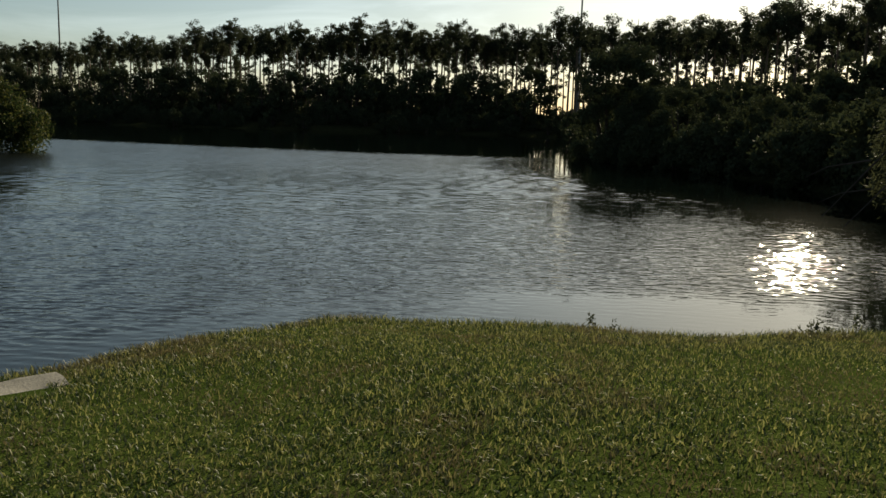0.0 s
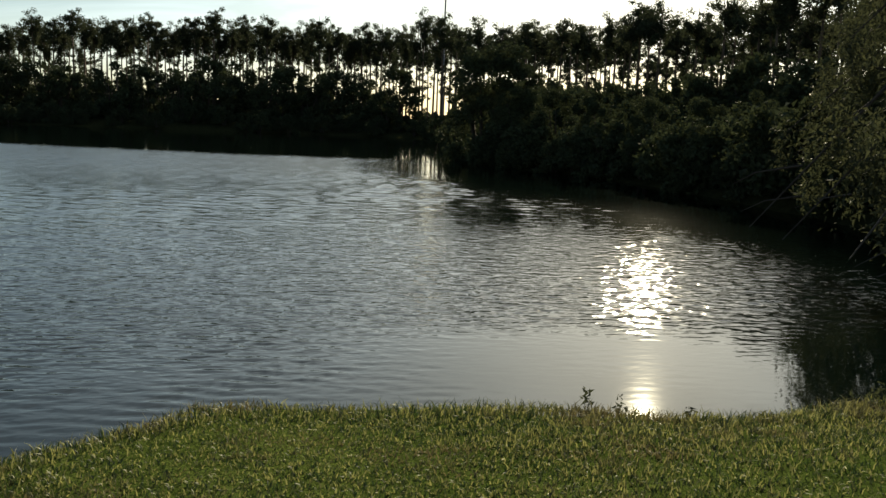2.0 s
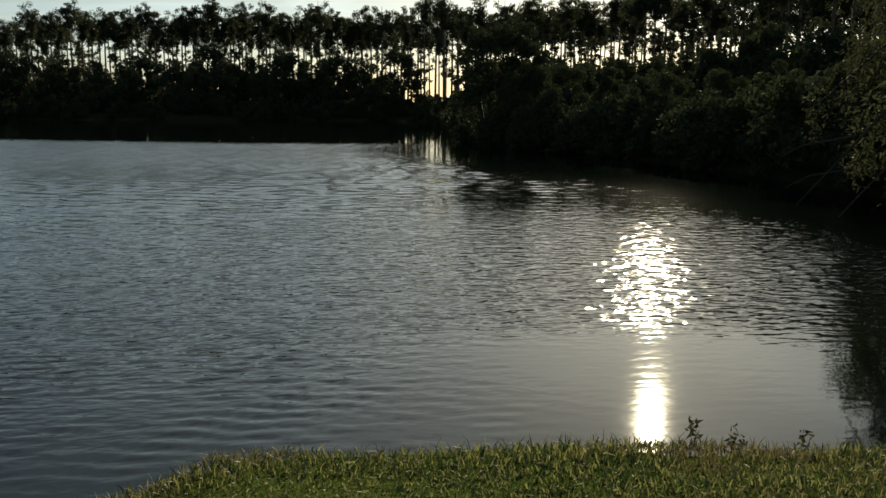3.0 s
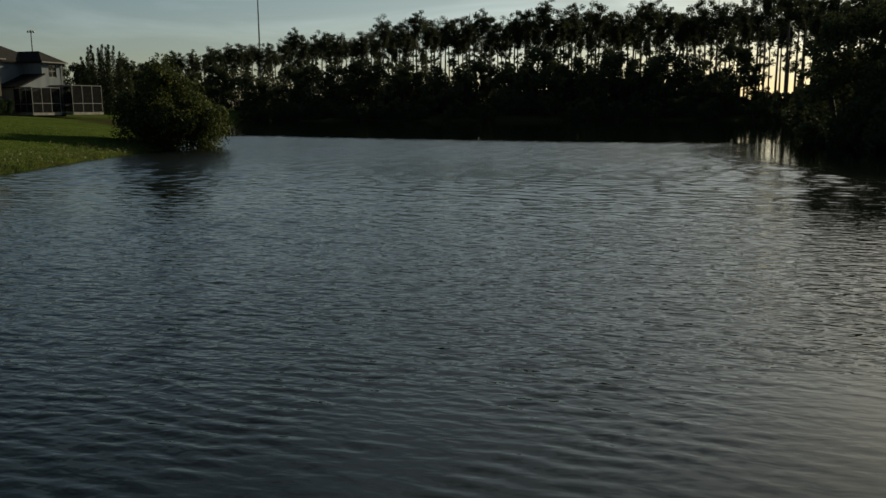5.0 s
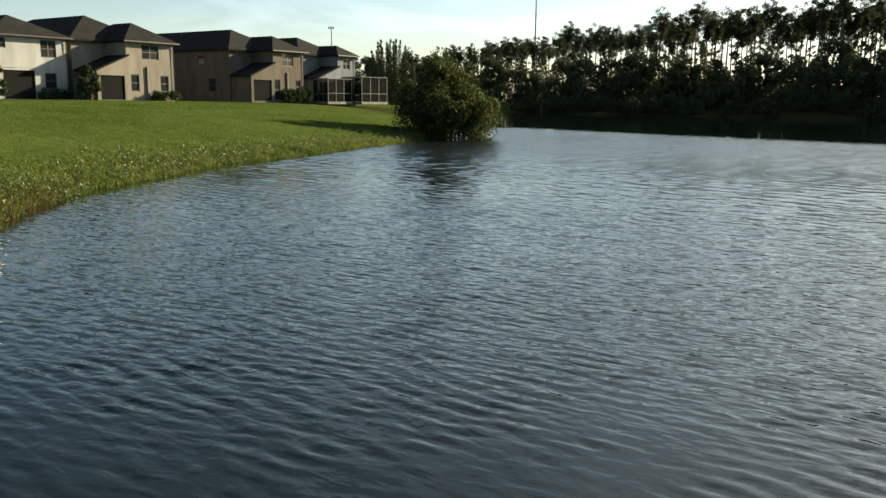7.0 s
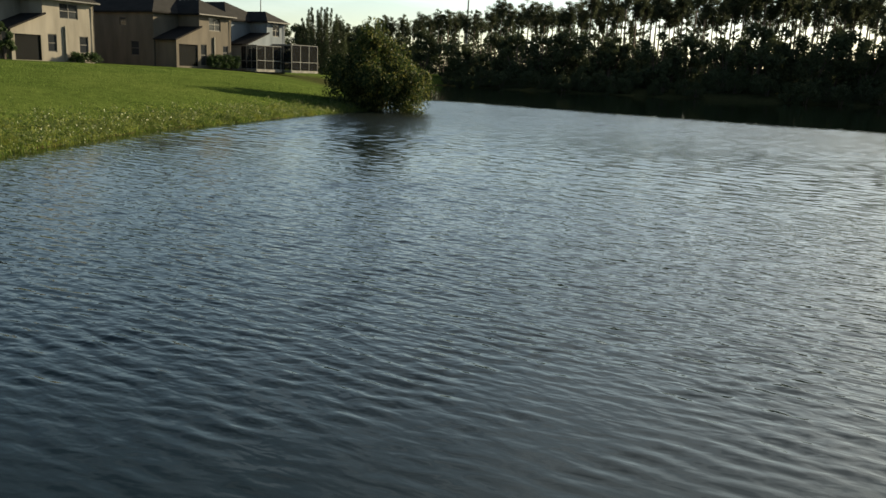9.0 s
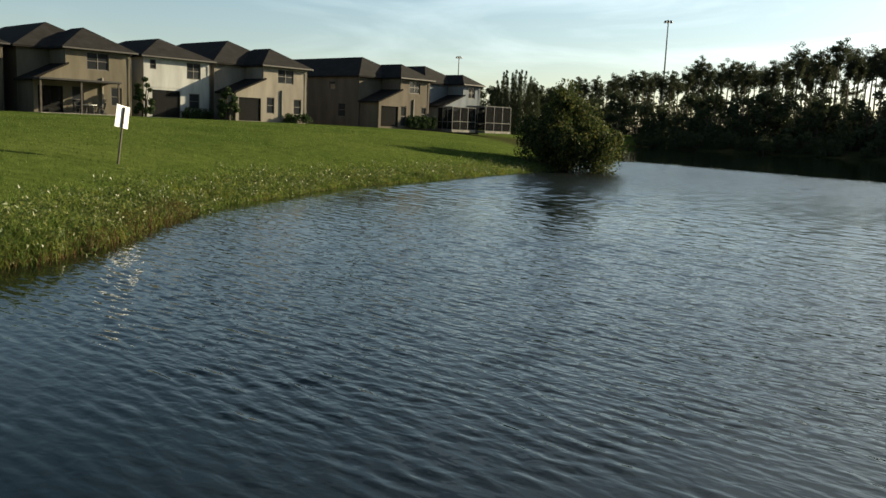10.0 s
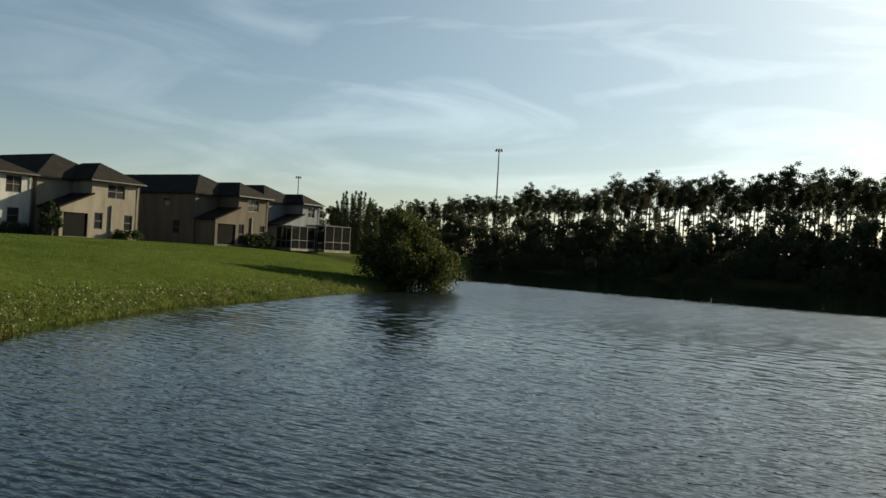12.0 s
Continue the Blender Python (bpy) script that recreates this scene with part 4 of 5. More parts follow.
def wing_house(name, label, s0, W, wing, paint, wins, ground_win, side_open=(), lean=3.1, recess=3.0, pipe=None, out=1.7, deep=17.5):
    """A body set back, a wing that comes forward, and a one-storey porch with a shed roof in the corner between them."""
    root = house_base(name, label, s0, out, W)
    x0 = W - wing
    shell(root, W, recess, deep, paint, [], side_open)
    for w in side_open:
        window(root, *w, 0.0, 1, False, True)
    part("wing_wall", wall_panel(x0, W, EAVE, wins + ground_win, 0.0), paint, root)
    part("wing_wall", boxes((x0, x0 + 0.2, 0.2, recess, -0.5, EAVE)), paint, root)
    part("wing_wall", boxes((W - 0.2, W, 0.2, recess, -0.5, EAVE)), paint, root)
    for w in wins:
        window(root, *w, 0.0, 2, True)
    for w in ground_win:
        window(root, *w, 0.0, 1)
    part("roof", hip_roof(0, W, recess, recess + deep, EAVE, 0.54), SHINGLE, root)
    part("wing_roof", hip_roof(x0, W, 0, recess + 5, EAVE + 0.004, 0.6), SHINGLE, root)
    part("gutter", boxes((x0 - 0.42, W + 0.42, -0.5, -0.403, EAVE - 0.14, EAVE - 0.02)), FASCIA, root)
    # porch in the corner
    a, b = x0 - lean, x0 - 0.003
    bm = wall_panel(a, b, 2.55, [(a + 0.35, b - 0.25, 0.02, 2.2)], 0.0)
    v = [bm.verts.new(p) for p in ((a, 0, 2.55), (b, 0, 2.55), (b, 0, 3.95), (a, 0.2, 2.55), (b, 0.2, 2.55), (b, 0.2, 3.95))]
    for f in ((0, 1, 2), (5, 4, 3), (0, 2, 5, 3)):
        bm.faces.new([v[k] for k in f])
    part("porch_wall", bm, paint, root)
    part("porch_wall", boxes((a, a + 0.2, 0.2, recess - 0.003, -0.5, 2.55)), paint, root)
    part("porch_roof", lean_roof(a - 0.35, b + 0.15, -0.3, recess - 0.01, 2.66, 4.15), SHINGLE, root)
    # screen sheet over the porch opening; its dark colour also deepens the shade
    part("porch_shade_screen", boxes((a + 0.35, b - 0.25, 0.1, 0.106, 0.03, 2.2)), SCREEN, root, "dark insect screen, also deepening the porch shade")
    part("floor_slab", boxes((a + 0.2, b, 0.2, recess, -0.3, 0.06)), CONCRETE, root)
    downspout(root, W - 0.12, -0.09, 0.1, EAVE - 0.15)
    if pipe:
        vent_pipe(root, pipe, 0, 0.1, 3.1)
    return root


TAN = stucco("tan_stucco", (0.125, 0.104, 0.078))
YELLOWISH = stucco("sand_stucco", (0.125, 0.109, 0.081))
PALE = stucco("white_stucco", (0.36, 0.36, 0.35))
BEIGE = stucco("beige_stucco", (0.22, 0.196, 0.165))
BROWN = stucco("brown_stucco", (0.115, 0.097, 0.078))
GREY = stucco("blue_grey_stucco", (0.16, 0.18, 0.2))

flat_house("tan_house", "tan stucco two-storey house with a dark hip roof", -8.2, 8.2, TAN, (5.0, 7.8, 0.02, 2.5), [(1.2, 3.2, 3.65, 5.1)], [(7.05, 7.75, 4.1, 5.0)], [(1.3, 2.75, 0.9, 2.4)], 0.65, True)
wing_house("sand_house", "sand-coloured two-storey house with a porch and patio cover", 1.4, 8.3, 5.65, YELLOWISH, [(4.4, 6.3, 3.7, 5.15)], [(3.1, 4.1, 0.1, 2.3), (6.45, 7.4, 0.8, 2.35)], (), 2.6, 3.0, 5.6)
flat_house("white_house", "white stucco two-storey house with a dark hip roof", 11.2, 6.7, PALE, (0.8, 3.6, 0.02, 2.45), [(4.25, 5.7, 3.6, 5.1)], [(0.6, 1.2, 4.25, 5.1)], [(4.5, 5.6, 0.9, 2.3)])
wing_house("beige_house", "light beige two-storey house with a projecting wing", 18.8, 8.8, 5.3, BEIGE, [(5.2, 7.1, 3.75, 5.1)], [(3.9, 4.8, 0.8, 2.35), (7.15, 8.1, 0.8, 2.3)], (), 3.1, 3.0, 5.6)
wing_house("brown_house", "brown stucco two-storey house with a shaded side wall", 36.0, 8.1, 4.7, BROWN, [(4.8, 6.5, 3.75, 5.1)], [(3.55, 4.4, 0.1, 2.3), (6.8, 7.6, 0.8, 2.3)], ((5.2, 6.4, 0.9, 2.4), (7.0, 8.0, 3.9, 4.8), (12.2, 13.4, 3.9, 4.8)), 3.2, 3.0, 5.4, deep=21.5)
flat_house("pale_tan_house", "tan two-storey house at the end of the row", -18.0, 8.1, TAN, (0.8, 3.5, 0.02, 2.5), [(1.2, 3.2, 3.65, 5.1)], [], [])
wing_house("grey_house", "blue-grey two-storey house with a screened porch", 46.2, 7.2, 3.2, GREY, [(5.0, 6.2, 3.75, 5.1)], [(4.6, 5.6, 0.1, 2.2)], (), 3.5, 2.5, None, 0.5)


# ---- yards ----
def hedge(s, o, w, d, h, seed, label="clipped dark green hedge against the house"):
    r = np.random.default_rng(seed)
    root = tagged(new("hedge"), label, "hedge", "hedges by the houses")
    n = int(w * d * h * 26)
    cs = np.stack([r.uniform(-w / 2 + 0.15, w / 2 - 0.15, n), r.uniform(-d / 2 + 0.15, d / 2 - 0.15, n), r.uniform(0.1, h - 0.12, n)], 1)
    part("foliage", leaf_mesh("foliage", cs, [0.24] * n, 52, 0.085, r, 1, 1.4, 0.1), HEDGE, root)
    bm = bmesh.new()
    for k in range(max(2, int(w / 0.6))):
        x = -w / 2 + 0.3 + k * 0.6
        tube(bm, [(x, 0, -0.3), (x + 0.05, 0.02, h * 0.7)], [0.03, 0.015], 5)
    part("stems", bm, TWIG, root)
    root.matrix_basis = row_pose(s, o)
    return root


hedge(-7.6, 0.9, 3.2, 0.9, 1.5, 31)
hedge(16.2, 0.9, 3.0, 0.9, 1.0, 32)
hedge(26.2, 2.4, 3.3, 0.8, 0.9, 33)
hedge(42.4, 2.4, 4.2, 1.2, 1.3, 34)


def garden_tree(s, o, h, w, seed, label):
    t = broadleaf("garden_tree", h, w, seed, HEDGE, label, "small tree", "small trees by the houses", 34, 330, 0.075, 0.1)
    t.matrix_basis = row_pose(s, o)
    return t


garden_tree(-3.4, 1.6, 2.5, 1.8, 41, "small round garden tree beside a tan house")
garden_tree(10.1, 3.5, 3.4, 1.7, 42, "narrow young tree on the lawn behind the houses")
garden_tree(18.3, 2.8, 2.9, 1.8, 43, "slim dark tree at the corner of a house")


def patio_cover(s, o):
    root = tagged(new("patio_cover"), "dark flat patio cover on slim posts behind a house", "patio cover")
    root.matrix_basis = row_pose(s, o)
    part("roof_panel", boxes((0, 6.4, -3.0, 0.0, 2.6, 2.76), bevel=0.02), FASCIA, root)
    for x in (0.12, 3.2, 6.2):
        part("post", boxes((x - 0.07, x + 0.07, -2.9, -2.76, -0.2, 2.597), bevel=0.01), WOODPOST, root)
    part("deck", boxes((0, 6.4, -3.0, 0.0, -0.3, 0.06), bevel=0.02), CONCRETE, root)


patio_cover(1.3, 1.66)


def patio_table(s, o):
    root = tagged(new("patio_table"), "pale patio table under the patio cover", "table")
    root.matrix_basis = row_pose(s, o, HOUSE_Z + 0.06)
    bm = bmesh.new()
    bmesh.ops.create_cone(bm, cap_ends=True, segments=20, radius1=0.62, radius2=0.62, depth=0.04, matrix=Matrix.Translation((0, 0, 0.73)))
    part("tabletop", bm, WHITE, root)
    for k in range(4):
        a = 0.785 + 1.571 * k
        part("leg", tube(bmesh.new(), [(math.cos(a) * 0.45, math.sin(a) * 0.45, 0), (math.cos(a) * 0.35, math.sin(a) * 0.35, 0.715)], [0.025, 0.025], 6), FRAME_M, root)


def patio_chair(s, o, turn, material, label, group, z=0.06):
    root = tagged(new("patio_chair"), label, "chair", group)
    root.matrix_basis = row_pose(s, o, HOUSE_Z + z) @ pose(0, 0, 0, 0, 0, turn)
    part("seat", boxes((-0.25, 0.25, -0.25, 0.25, 0.4, 0.45), bevel=0.015), material, root)
    bm = boxes((-0.25, 0.25, -0.02, 0.02, 0.0, 0.5), bevel=0.012)
    bmesh.ops.rotate(bm, verts=bm.verts, matrix=Matrix.Rotation(radians(-12), 3, "X"))
    bmesh.ops.translate(bm, verts=bm.verts, vec=(0, 0.24, 0.45))
    part("backrest", bm, material, root)
    for x in (-0.22, 0.22):
        for y in (-0.22, 0.22):
            part("leg", boxes((x - 0.02, x + 0.02, y - 0.02, y + 0.02, 0, 0.398)), material, root)
        part("armrest", boxes((x - 0.03, x + 0.03, -0.24, 0.2, 0.62, 0.65), bevel=0.01), material, root)
    return root


patio_table(5.6, 3.0)
for ps, po, pt in ((4.7, 3.0, 90), (6.6, 3.0, -90), (5.6, 2.1, 0)):
    patio_chair(ps, po, pt, FRAME_M, "dark patio chair beside a pale table", "chairs round the patio table")
patio_chair(-10.75, 0.9, 160, WHITE, "white plastic garden chair in front of a porch", "garden chairs", 0.0)
patio_chair(-10.05, 0.8, 200, RED, "red plastic garden chair in front of a porch", "garden chairs", 0.0)


def flower_pot(s, o):
    root = tagged(new("flower_pot"), "clay flower pot with a small plant", "flower pot", "pots by the porch")
    root.matrix_basis = row_pose(s, o)
    bm = bmesh.new()
    tube(bm, [(0, 0, -0.02), (0, 0, 0.02), (0, 0, 0.3), (0, 0, 0.305), (0, 0, 0.36)], [0.12, 0.13, 0.18, 0.21, 0.21], 14)
    part("pot", bm, TERRACOTTA, root)
    part("plant", leaf_mesh("plant", [(0, 0, 0.5), (0.05, 0, 0.62)], [0.18, 0.14], 40, 0.1, np.random.default_rng(5), 1, 2), HEDGE, root)
    return root


flower_pot(-1.75, 1.3)
flower_pot(-1.15, 1.3)


CAGE = surface("cage_frame", (0.09, 0.09, 0.09), (0.15, 0.15, 0.145), 2.0, 0.6, 0.05)


def screen_enclosure(s, o, w, d, h):
    """An aluminium cage with insect screen."""
    root = tagged(new("screen_enclosure"), "white-framed screened patio enclosure beside the grey house", "screen enclosure")
    root.matrix_basis = row_pose(s, o)
    nx, ny = 3, 3
    for k in range(nx + 1):
        x = w * k / nx
        part("post", boxes((x - 0.025, x + 0.025, -0.025, 0.025, -0.2, h)), CAGE, root)
        part("rafter", boxes((x - 0.03, x + 0.03, 0.042, d, h - 0.08, h)), CAGE, root)
    for k in range(1, ny + 1):
        y = d * k / ny
        for x in (0, w):
            part("post", boxes((x - 0.025, x + 0.025, y - 0.025, y + 0.025, -0.2, h - 0.083)), CAGE, root)
    for z in (0.9, h - 0.07):
        part("rail", boxes((0.042, w - 0.042, -0.03, 0.03, z, z + 0.05)), CAGE, root)
        for x in (0, w):
            part("rail", boxes((x - 0.03, x + 0.03, 0.045, d - 0.045, z - 0.09, z - 0.02)), CAGE, root)
    part("screen", boxes((0, w, -0.004, 0.004, 0.02, h - 0.09)), SCREEN, root, "dark fine insect screen")
    part("screen", boxes((w - 0.004, w + 0.004, 0.01, d, 0.02, h - 0.09)), SCREEN, root, "dark fine insect screen")
    part("screen", boxes((-0.004, 0.004, 0.01, d, 0.02, h - 0.09)), SCREEN, root, "dark fine insect screen")
    part("deck", boxes((-0.06, w + 0.06, -0.06, d, -0.3, -0.03)), CONCRETE, root)
    return root


screen_enclosure(46.4, 3.2, 3.7, 2.5, 2.6)
screen_enclosure(51.2, 3.8, 4.3, 4.0, 2.9)


# ---- the sign on the bank ----
def warning_sign(x, y):
    root = tagged(new("warning_sign"), "white metal warning sign leaning on a dark post", "sign")
    root.matrix_basis = pose(x, y, gz(x, y), 0, 10, 107)
    part("post", boxes((-0.026, 0.026, -0.026, 0.026, -0.35, 1.66), bevel=0.008), WOODPOST, root)
    part("panel", boxes((-0.26, 0.26, 0.033, 0.038, 1.06, 1.7), bevel=0.002), WHITE, root)
    for z in (1.2, 1.56):
        part("bolt", boxes((-0.015, 0.015, -0.045, -0.031, z - 0.015, z + 0.015)), POLE_M, root)


warning_sign(-21.62, 18.36)


# ---- concrete and rubble at the pond edge ----
def slab(x, y, z, w, d, t, turn, tilt, seed, label):
    bm = boxes((-w / 2, w / 2, -d / 2, d / 2, -t, 0))
    bmesh.ops.subdivide_edges(bm, edges=bm.edges[:], cuts=7, use_grid_fill=True)
    for v in bm.verts:
        k = noise.noise(v.co * 2.2 + Vector((seed, 0, 0)))
        v.co += Vector((k * 0.04, noise.noise(v.co * 3) * 0.05, k * 0.015))
    me = mesh_of(bm, "concrete_slab")
    me.materials.append(CONCRETE)
    ob = tagged(new("concrete_slab", me), label, "concrete slab", "concrete slabs at the bank")
    ob.matrix_basis = pose(x, y, z, tilt, 0, turn)
    return ob


slab(-1.96, 5.33, 0.56, 2.1, 0.62, 0.3, 43, 0, 3, "weathered concrete slab sunk in the grassy bank")
slab(-12.42, 8.5, 0.6, 2.0, 1.5, 0.75, -24, 0, 4, "broken concrete slab at the weedy bank")


def rubble(x, y, z, size, seed):
    r = np.random.default_rng(seed)
    bm = bmesh.new()
    bmesh.ops.create_icosphere(bm, subdivisions=2, radius=1.0)
    for v in bm.verts:
        v.co *= 1 + 0.35 * noise.noise(v.co * 1.3 + Vector((seed * 3.1, 0, 0)))
        v.co = Vector((max(-0.75, min(0.75, v.co.x)) * 1.3, max(-0.7, min(0.7, v.co.y)), max(-0.6, min(0.55, v.co.z)))) * size
    me = mesh_of(bm, "rubble_stone")
    me.materials.append(ROCK)
    ob = tagged(new("rubble_stone", me), "pale broken concrete rubble lying in shallow water", "rubble", "rubble at the water edge")
    ob.matrix_basis = pose(x, y, z, r.uniform(-20, 20), r.uniform(-20, 20), r.uniform(0, 360))
    return ob


for i, (rx, ry, rs_) in enumerate(((-8.8, 8.34, 0.09), (-8.3, 8.06, 0.13), (-7.6, 7.86, 0.1), (-7.8, 7.75, 0.12), (-8.5, 7.9, 0.12), (-9.2, 8.1, 0.12), (-5.1, 7.25, 0.055), (-4.95, 7.33, 0.04), (-5.4, 7.0, 0.14), (-10.2, 8.5, 0.17), (-7.0, 7.6, 0.1))):
    rubble(rx - 0.2, ry - 0.12, 0.02, rs_ * 0.85, 50 + i)


# ---- grass and weeds ----
def blades(name, x, y, length, width, lean, r, sink=0.01):
    """Bent, pointed blades at the given places: two joints each."""
    n = len(x)
    z = ground_z(x, y) - sink
    a = r.random(n) * 6.2832
    side = np.stack([np.cos(a), np.sin(a), np.zeros(n)], 1) * (width * 0.5)[:, None]
    b = r.random(n) * 6.2832
    out = np.stack([np.cos(b), np.sin(b), np.zeros(n)], 1)
    up = np.array([0, 0, 1.0])
    p0 = np.stack([x, y, z], 1)
    p1 = p0 + up * (length * 0.55)[:, None] + out * (lean * length * 0.25)[:, None]
    p2 = p0 + up * (length * np.sqrt(np.maximum(0.1, 1 - lean ** 2 * 0.6)))[:, None] + out * (lean * length * 0.9)[:, None]
    v = np.stack([p0 - side, p0 + side, p1 + side * 0.8, p1 - side * 0.8, p2], 1).reshape(-1, 3)
    i = np.arange(n)[:, None] * 5
    f = np.concatenate([i + [0, 1, 2], i + [0, 2, 3], i + [3, 2, 4]], 1).reshape(-1, 3)
    return raw_mesh(name, v, f)


def patchy(x, y):
    return 0.5 + 0.25 * np.sin(x * 1.7 + 2 * np.sin(y * 0.9)) + 0.25 * np.sin(y * 2.3 + 1.5 * np.sin(x * 1.1 + 1))


r5 = np.random.default_rng(11)
N = 420000
gx, gy = r5.uniform(-5.2, 10.2, N), r5.uniform(0.8, 10.9, N)
# thick round the way, thinning outward
woven = np.maximum(np.maximum(-3.0 - gx, gx - 8.0), np.maximum(3.0 - gy, 0)) / 2.2
dd = shore_distance(gx, gy)
keep = (dd > 0.03) & (r5.random(N) > np.clip(woven, 0, 1)) & (r5.random(N) < 0.4 + 0.75 * patchy(gx * 0.9, gy * 0.8) * (0.6 + 0.8 * patchy(gx * 2.7 + 1, gy * 2.9))) & ~((np.abs((gx + 1.96) * 0.777 + (gy - 5.33) * 0.629) < 0.9) & (np.abs(-(gx + 1.96) * 0.629 + (gy - 5.33) * 0.777) < 0.25))
gx, gy, dd = gx[keep], gy[keep], dd[keep]
L = (0.024 + 0.042 * r5.random(len(gx)) ** 1.5) * (0.75 + 0.5 * patchy(gx * 0.8 + 3, gy * 0.7)) + np.where(dd < 0.7, 0.07 * r5.random(len(gx)) ** 2, 0)
lawn_grass = new("lawn_grass", blades("lawn_grass", gx, gy, L, 0.005 + 0.007 * r5.random(len(gx)), 0.25 + 0.85 * r5.random(len(gx)), r5))
lawn_grass.data.materials.append(GRASS)
tagged(lawn_grass, "thick blades of green and yellowing lawn grass", "grass", kind="stuff")

# tall weeds along the far lawn's edge, thinning along the shore
edge = SHORE[30:42]
seg = np.linalg.norm(np.diff(edge, axis=0), axis=1)
M = 64000
k = r5.random(M) ** 1.6
pos_ = (1 - k) * seg.sum()
cum = np.r_[0, np.cumsum(seg)]
ix = np.clip(np.searchsorted(cum, pos_) - 1, 0, len(seg) - 1)
f_ = (pos_ - cum[ix]) / seg[ix]
px, py = edge[ix, 0] * (1 - f_) + edge[ix + 1, 0] * f_, edge[ix, 1] * (1 - f_) + edge[ix + 1, 1] * f_
tx, ty = edge[ix + 1, 0] - edge[ix, 0], edge[ix + 1, 1] - edge[ix, 1]
tl = np.hypot(tx, ty)
off = -0.05 + np.abs(r5.normal(size=M)) * 1.1
# land lies to the west of this shore
sx, sy = -ty / tl, tx / tl
test = shore_distance(px + sx * 0.5, py + sy * 0.5) > 0
sx, sy = np.where(test, sx, -sx), np.where(test, sy, -sy)
wx_, wy_ = px + sx * off + r5.normal(size=M) * 0.15, py + sy * off + r5.normal(size=M) * 0.15
bx_, by_ = (wx_ + 12.4) * 0.875 - (wy_ - 8.59) * 0.485, (wx_ + 12.4) * 0.485 + (wy_ - 8.59) * 0.875
clear = ~((np.abs(bx_) < 1.05) & (np.abs(by_) < 0.8))
wx_, wy_, off = wx_[clear], wy_[clear], off[clear]
M = len(wx_)
near = smooth(-wy_, -18, -9)
WL = (0.07 + 0.13 * r5.random(M) ** 1.5 + near * 0.42 * r5.random(M) ** 1.4) * np.exp(-np.maximum(off - 0.6, 0) * 0.8) + 0.05
# low round the slab
WL *= 1 - 0.6 * ((np.abs(bx_[clear]) < 1.5) & (by_[clear] < 1.7))
WL *= 0.6 + 0.8 * patchy(wx_ * 1.4, wy_ * 1.2)
bank_weeds = new("bank_weeds", blades("bank_weeds", wx_, wy_, WL, 0.006 + 0.01 * r5.random(M), 0.2 + 0.6 * r5.random(M), r5))
bank_weeds.data.materials.append(WEED)
tagged(bank_weeds, "tall yellow-green weeds at the water edge", "weeds", kind="stuff")

# dead brown stalks low at the water's edge
db = (off < 0.5) & (wy_ < 17) & (r5.random(M) < 0.6)
bx2, by2 = wx_[db] + 0.12 + r5.normal(size=int(db.sum())) * 0.12, wy_[db] + r5.normal(size=int(db.sum())) * 0.12
dead_stalks = new("dead_stalks", blades("dead_stalks", bx2, by2, 0.15 + 0.32 * r5.random(len(bx2)), 0.008 + 0.008 * r5.random(len(bx2)), 0.3 + 0.7 * r5.random(len(bx2)), r5, 0.05))
dead_stalks.data.materials.append(DEAD)
tagged(dead_stalks, "dry reddish-brown weed stalks along the water line", "weeds", kind="stuff")

# broad leaves among the weeds, and weeds at the near rim
sel = r5.choice(M, 4200)
cz = ground_z(wx_[sel], wy_[sel]) + WL[sel] * (0.25 + 0.65 * r5.random(4200))
leafy = new("weed_leaves", leaf_mesh("weed_leaves", np.stack([wx_[sel], wy_[sel], cz], 1), 0.1 + 0.1 * r5.random(4200), 16, 0.034, r5, 1.4, 2.0, 0.1))
leafy.data.materials.append(WEED_LEAF)
tagged(leafy, "broad green weed leaves on the bank", "weeds", kind="stuff")
nx_, ny_ = r5.uniform(-1.5, 11.0, 1700), r5.uniform(7.6, 12.2, 1700)
nd = shore_distance(nx_, ny_)
ok = (nd > -0.35) & (nd < 0.35) & (r5.random(1700) < np.where(nx_ > 2.8, np.where(nx_ > 5.5, 1.0, 0.25), 0.06))
nx_, ny_ = nx_[ok], ny_[ok]
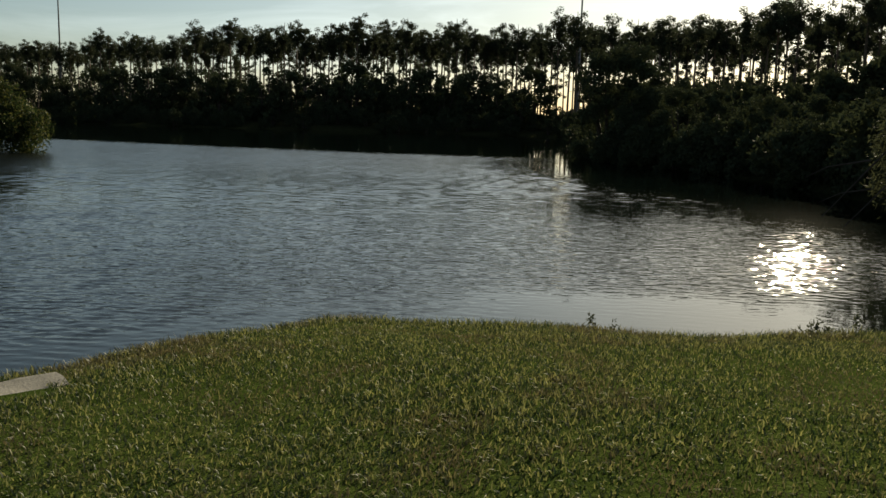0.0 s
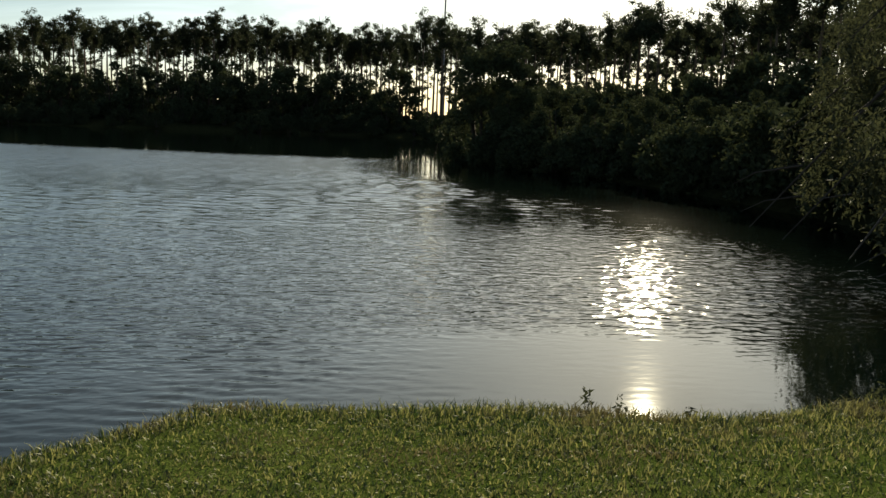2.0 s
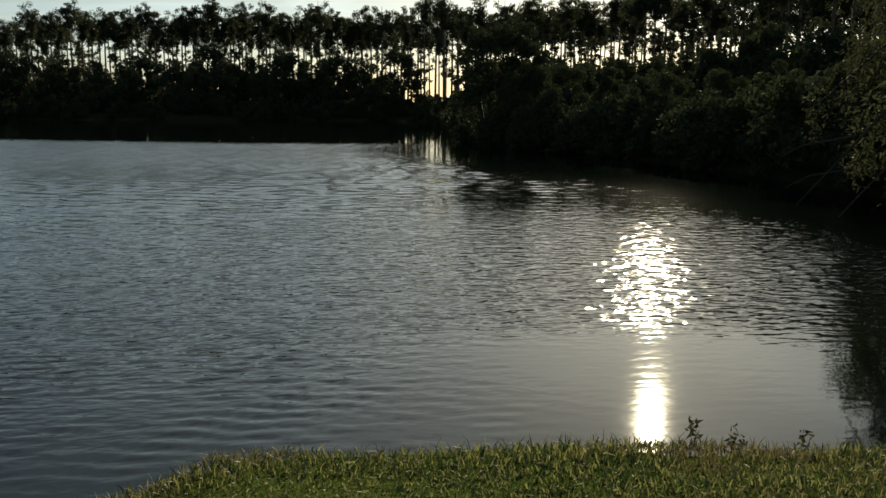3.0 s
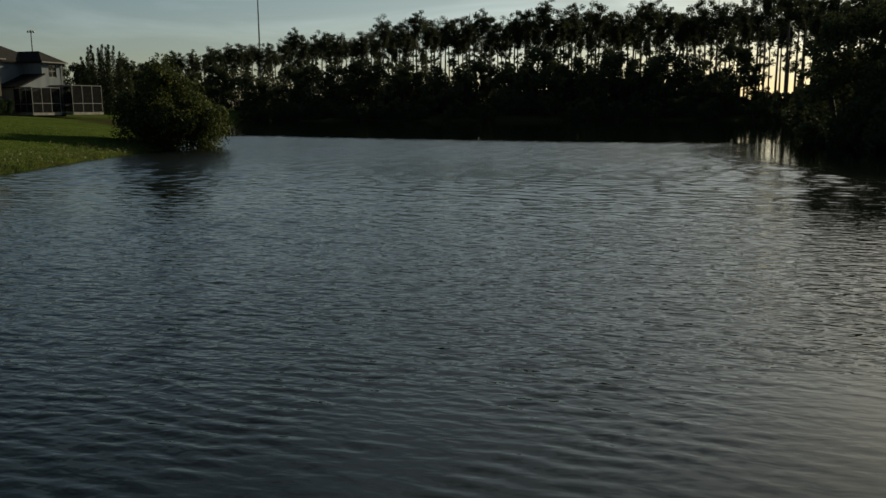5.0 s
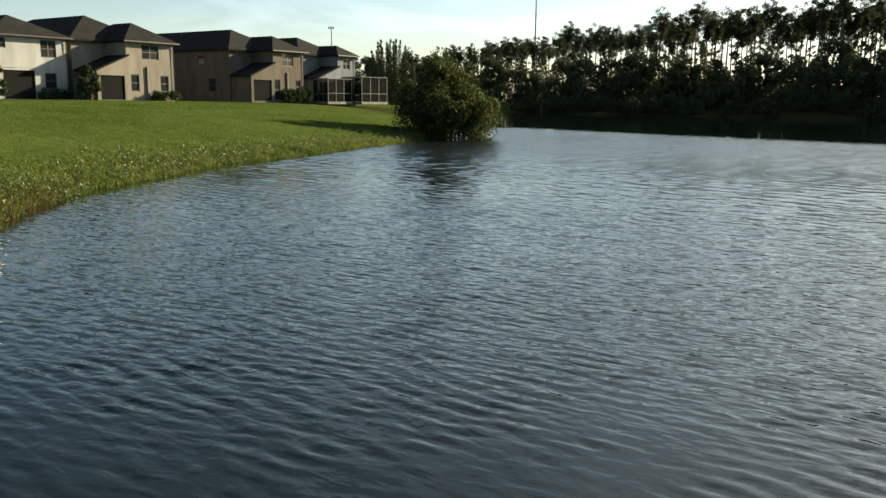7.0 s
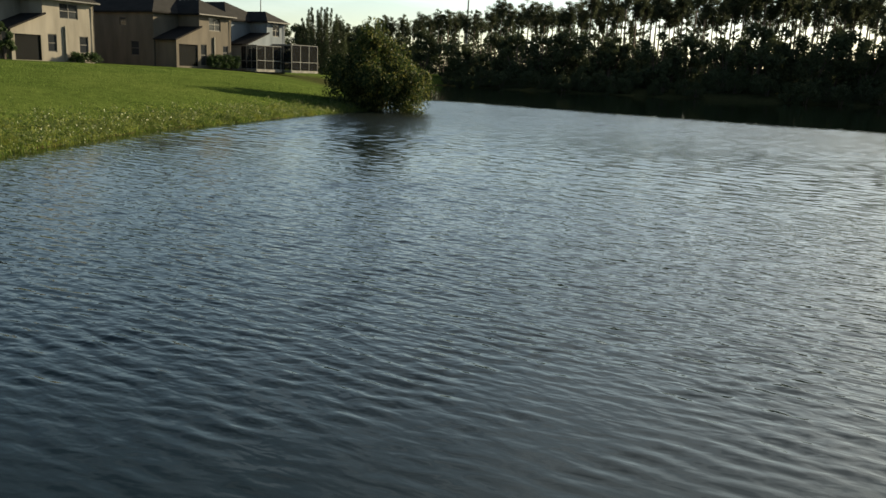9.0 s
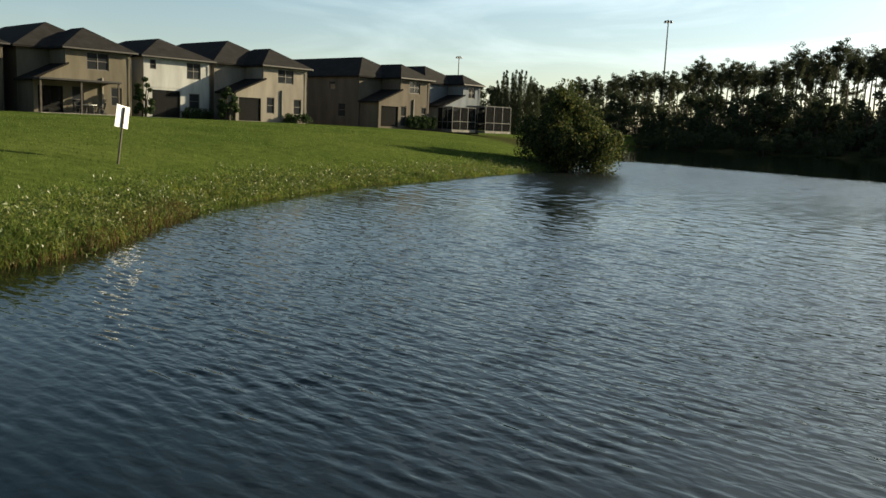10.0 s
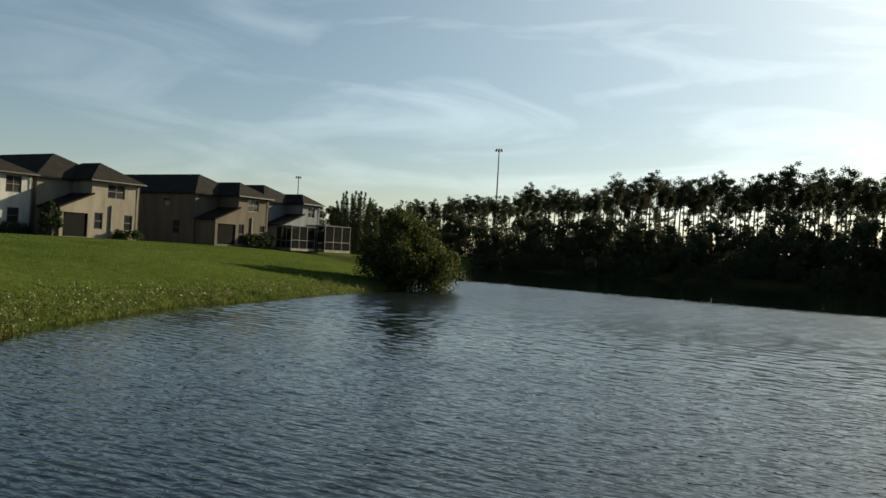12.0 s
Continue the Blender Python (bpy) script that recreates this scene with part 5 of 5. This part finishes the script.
nz_ = np.maximum(ground_z(nx_, ny_), 0) + r5.uniform(0.03, 0.14, len(nx_))
rim = new("rim_weeds", leaf_mesh("rim_weeds", np.stack([nx_, ny_, nz_], 1), [0.06] * len(nx_), 26, 0.022, r5, 1.6, 2.2, 0.05))
rim.data.materials.append(WEEP)
tagged(rim, "small leafy weeds at the rim of the lawn", "weeds", kind="stuff")
rim_stalks = new("rim_stalks", blades("rim_stalks", np.repeat(nx_, 3) + r5.normal(size=3 * len(nx_)) * 0.05, np.repeat(ny_, 3) + r5.normal(size=3 * len(nx_)) * 0.05, 0.12 + 0.12 * r5.random(3 * len(nx_)), np.full(3 * len(nx_), 0.005), 0.3 * r5.random(3 * len(nx_)), r5, 0.1))
rim_stalks.data.materials.append(WEEP)
tagged(rim_stalks, "thin weed stalks standing in the shallows", "weeds", kind="stuff")

# white flower heads
fs = r5.choice(M, 900)
fs = fs[(WL[fs] > 0.22) & (r5.random(900) < np.interp(wy_[fs], [9, 13, 22], [0.6, 0.4, 0.1]))]
flowers = new("white_flowers", leaf_mesh("white_flowers", np.stack([wx_[fs], wy_[fs], ground_z(wx_[fs], wy_[fs]) + WL[fs] * 0.9], 1), [0.008] * len(fs), 4, 0.008, r5, 1, 1.0))
flowers.data.materials.append(PETAL)
tagged(flowers, "tiny white flower heads among the weeds", "flowers", kind="stuff")

# coarse tufts that roughen the mown lawn across the pond
T = 60000
lx = -13 - 34 * r5.random(T) ** 1.25
ly = 7 + 46 * r5.random(T)
ld = shore_distance(lx, ly)
fine_ = (ld > 0.6) & (r5.random(T) < 0.35 + 0.65 * patchy(lx * 0.35, ly * 0.3))
lx, ly = lx[fine_], ly[fine_]
tufts = new("lawn_tufts", blades("lawn_tufts", lx, ly, 0.05 + 0.07 * r5.random(len(lx)), 0.012 + 0.018 * r5.random(len(lx)), 0.3 + 0.6 * r5.random(len(lx)), r5))
tufts.data.materials.append(TUFT)
tagged(tufts, "coarse tufts in the mown lawn", "grass", kind="stuff")
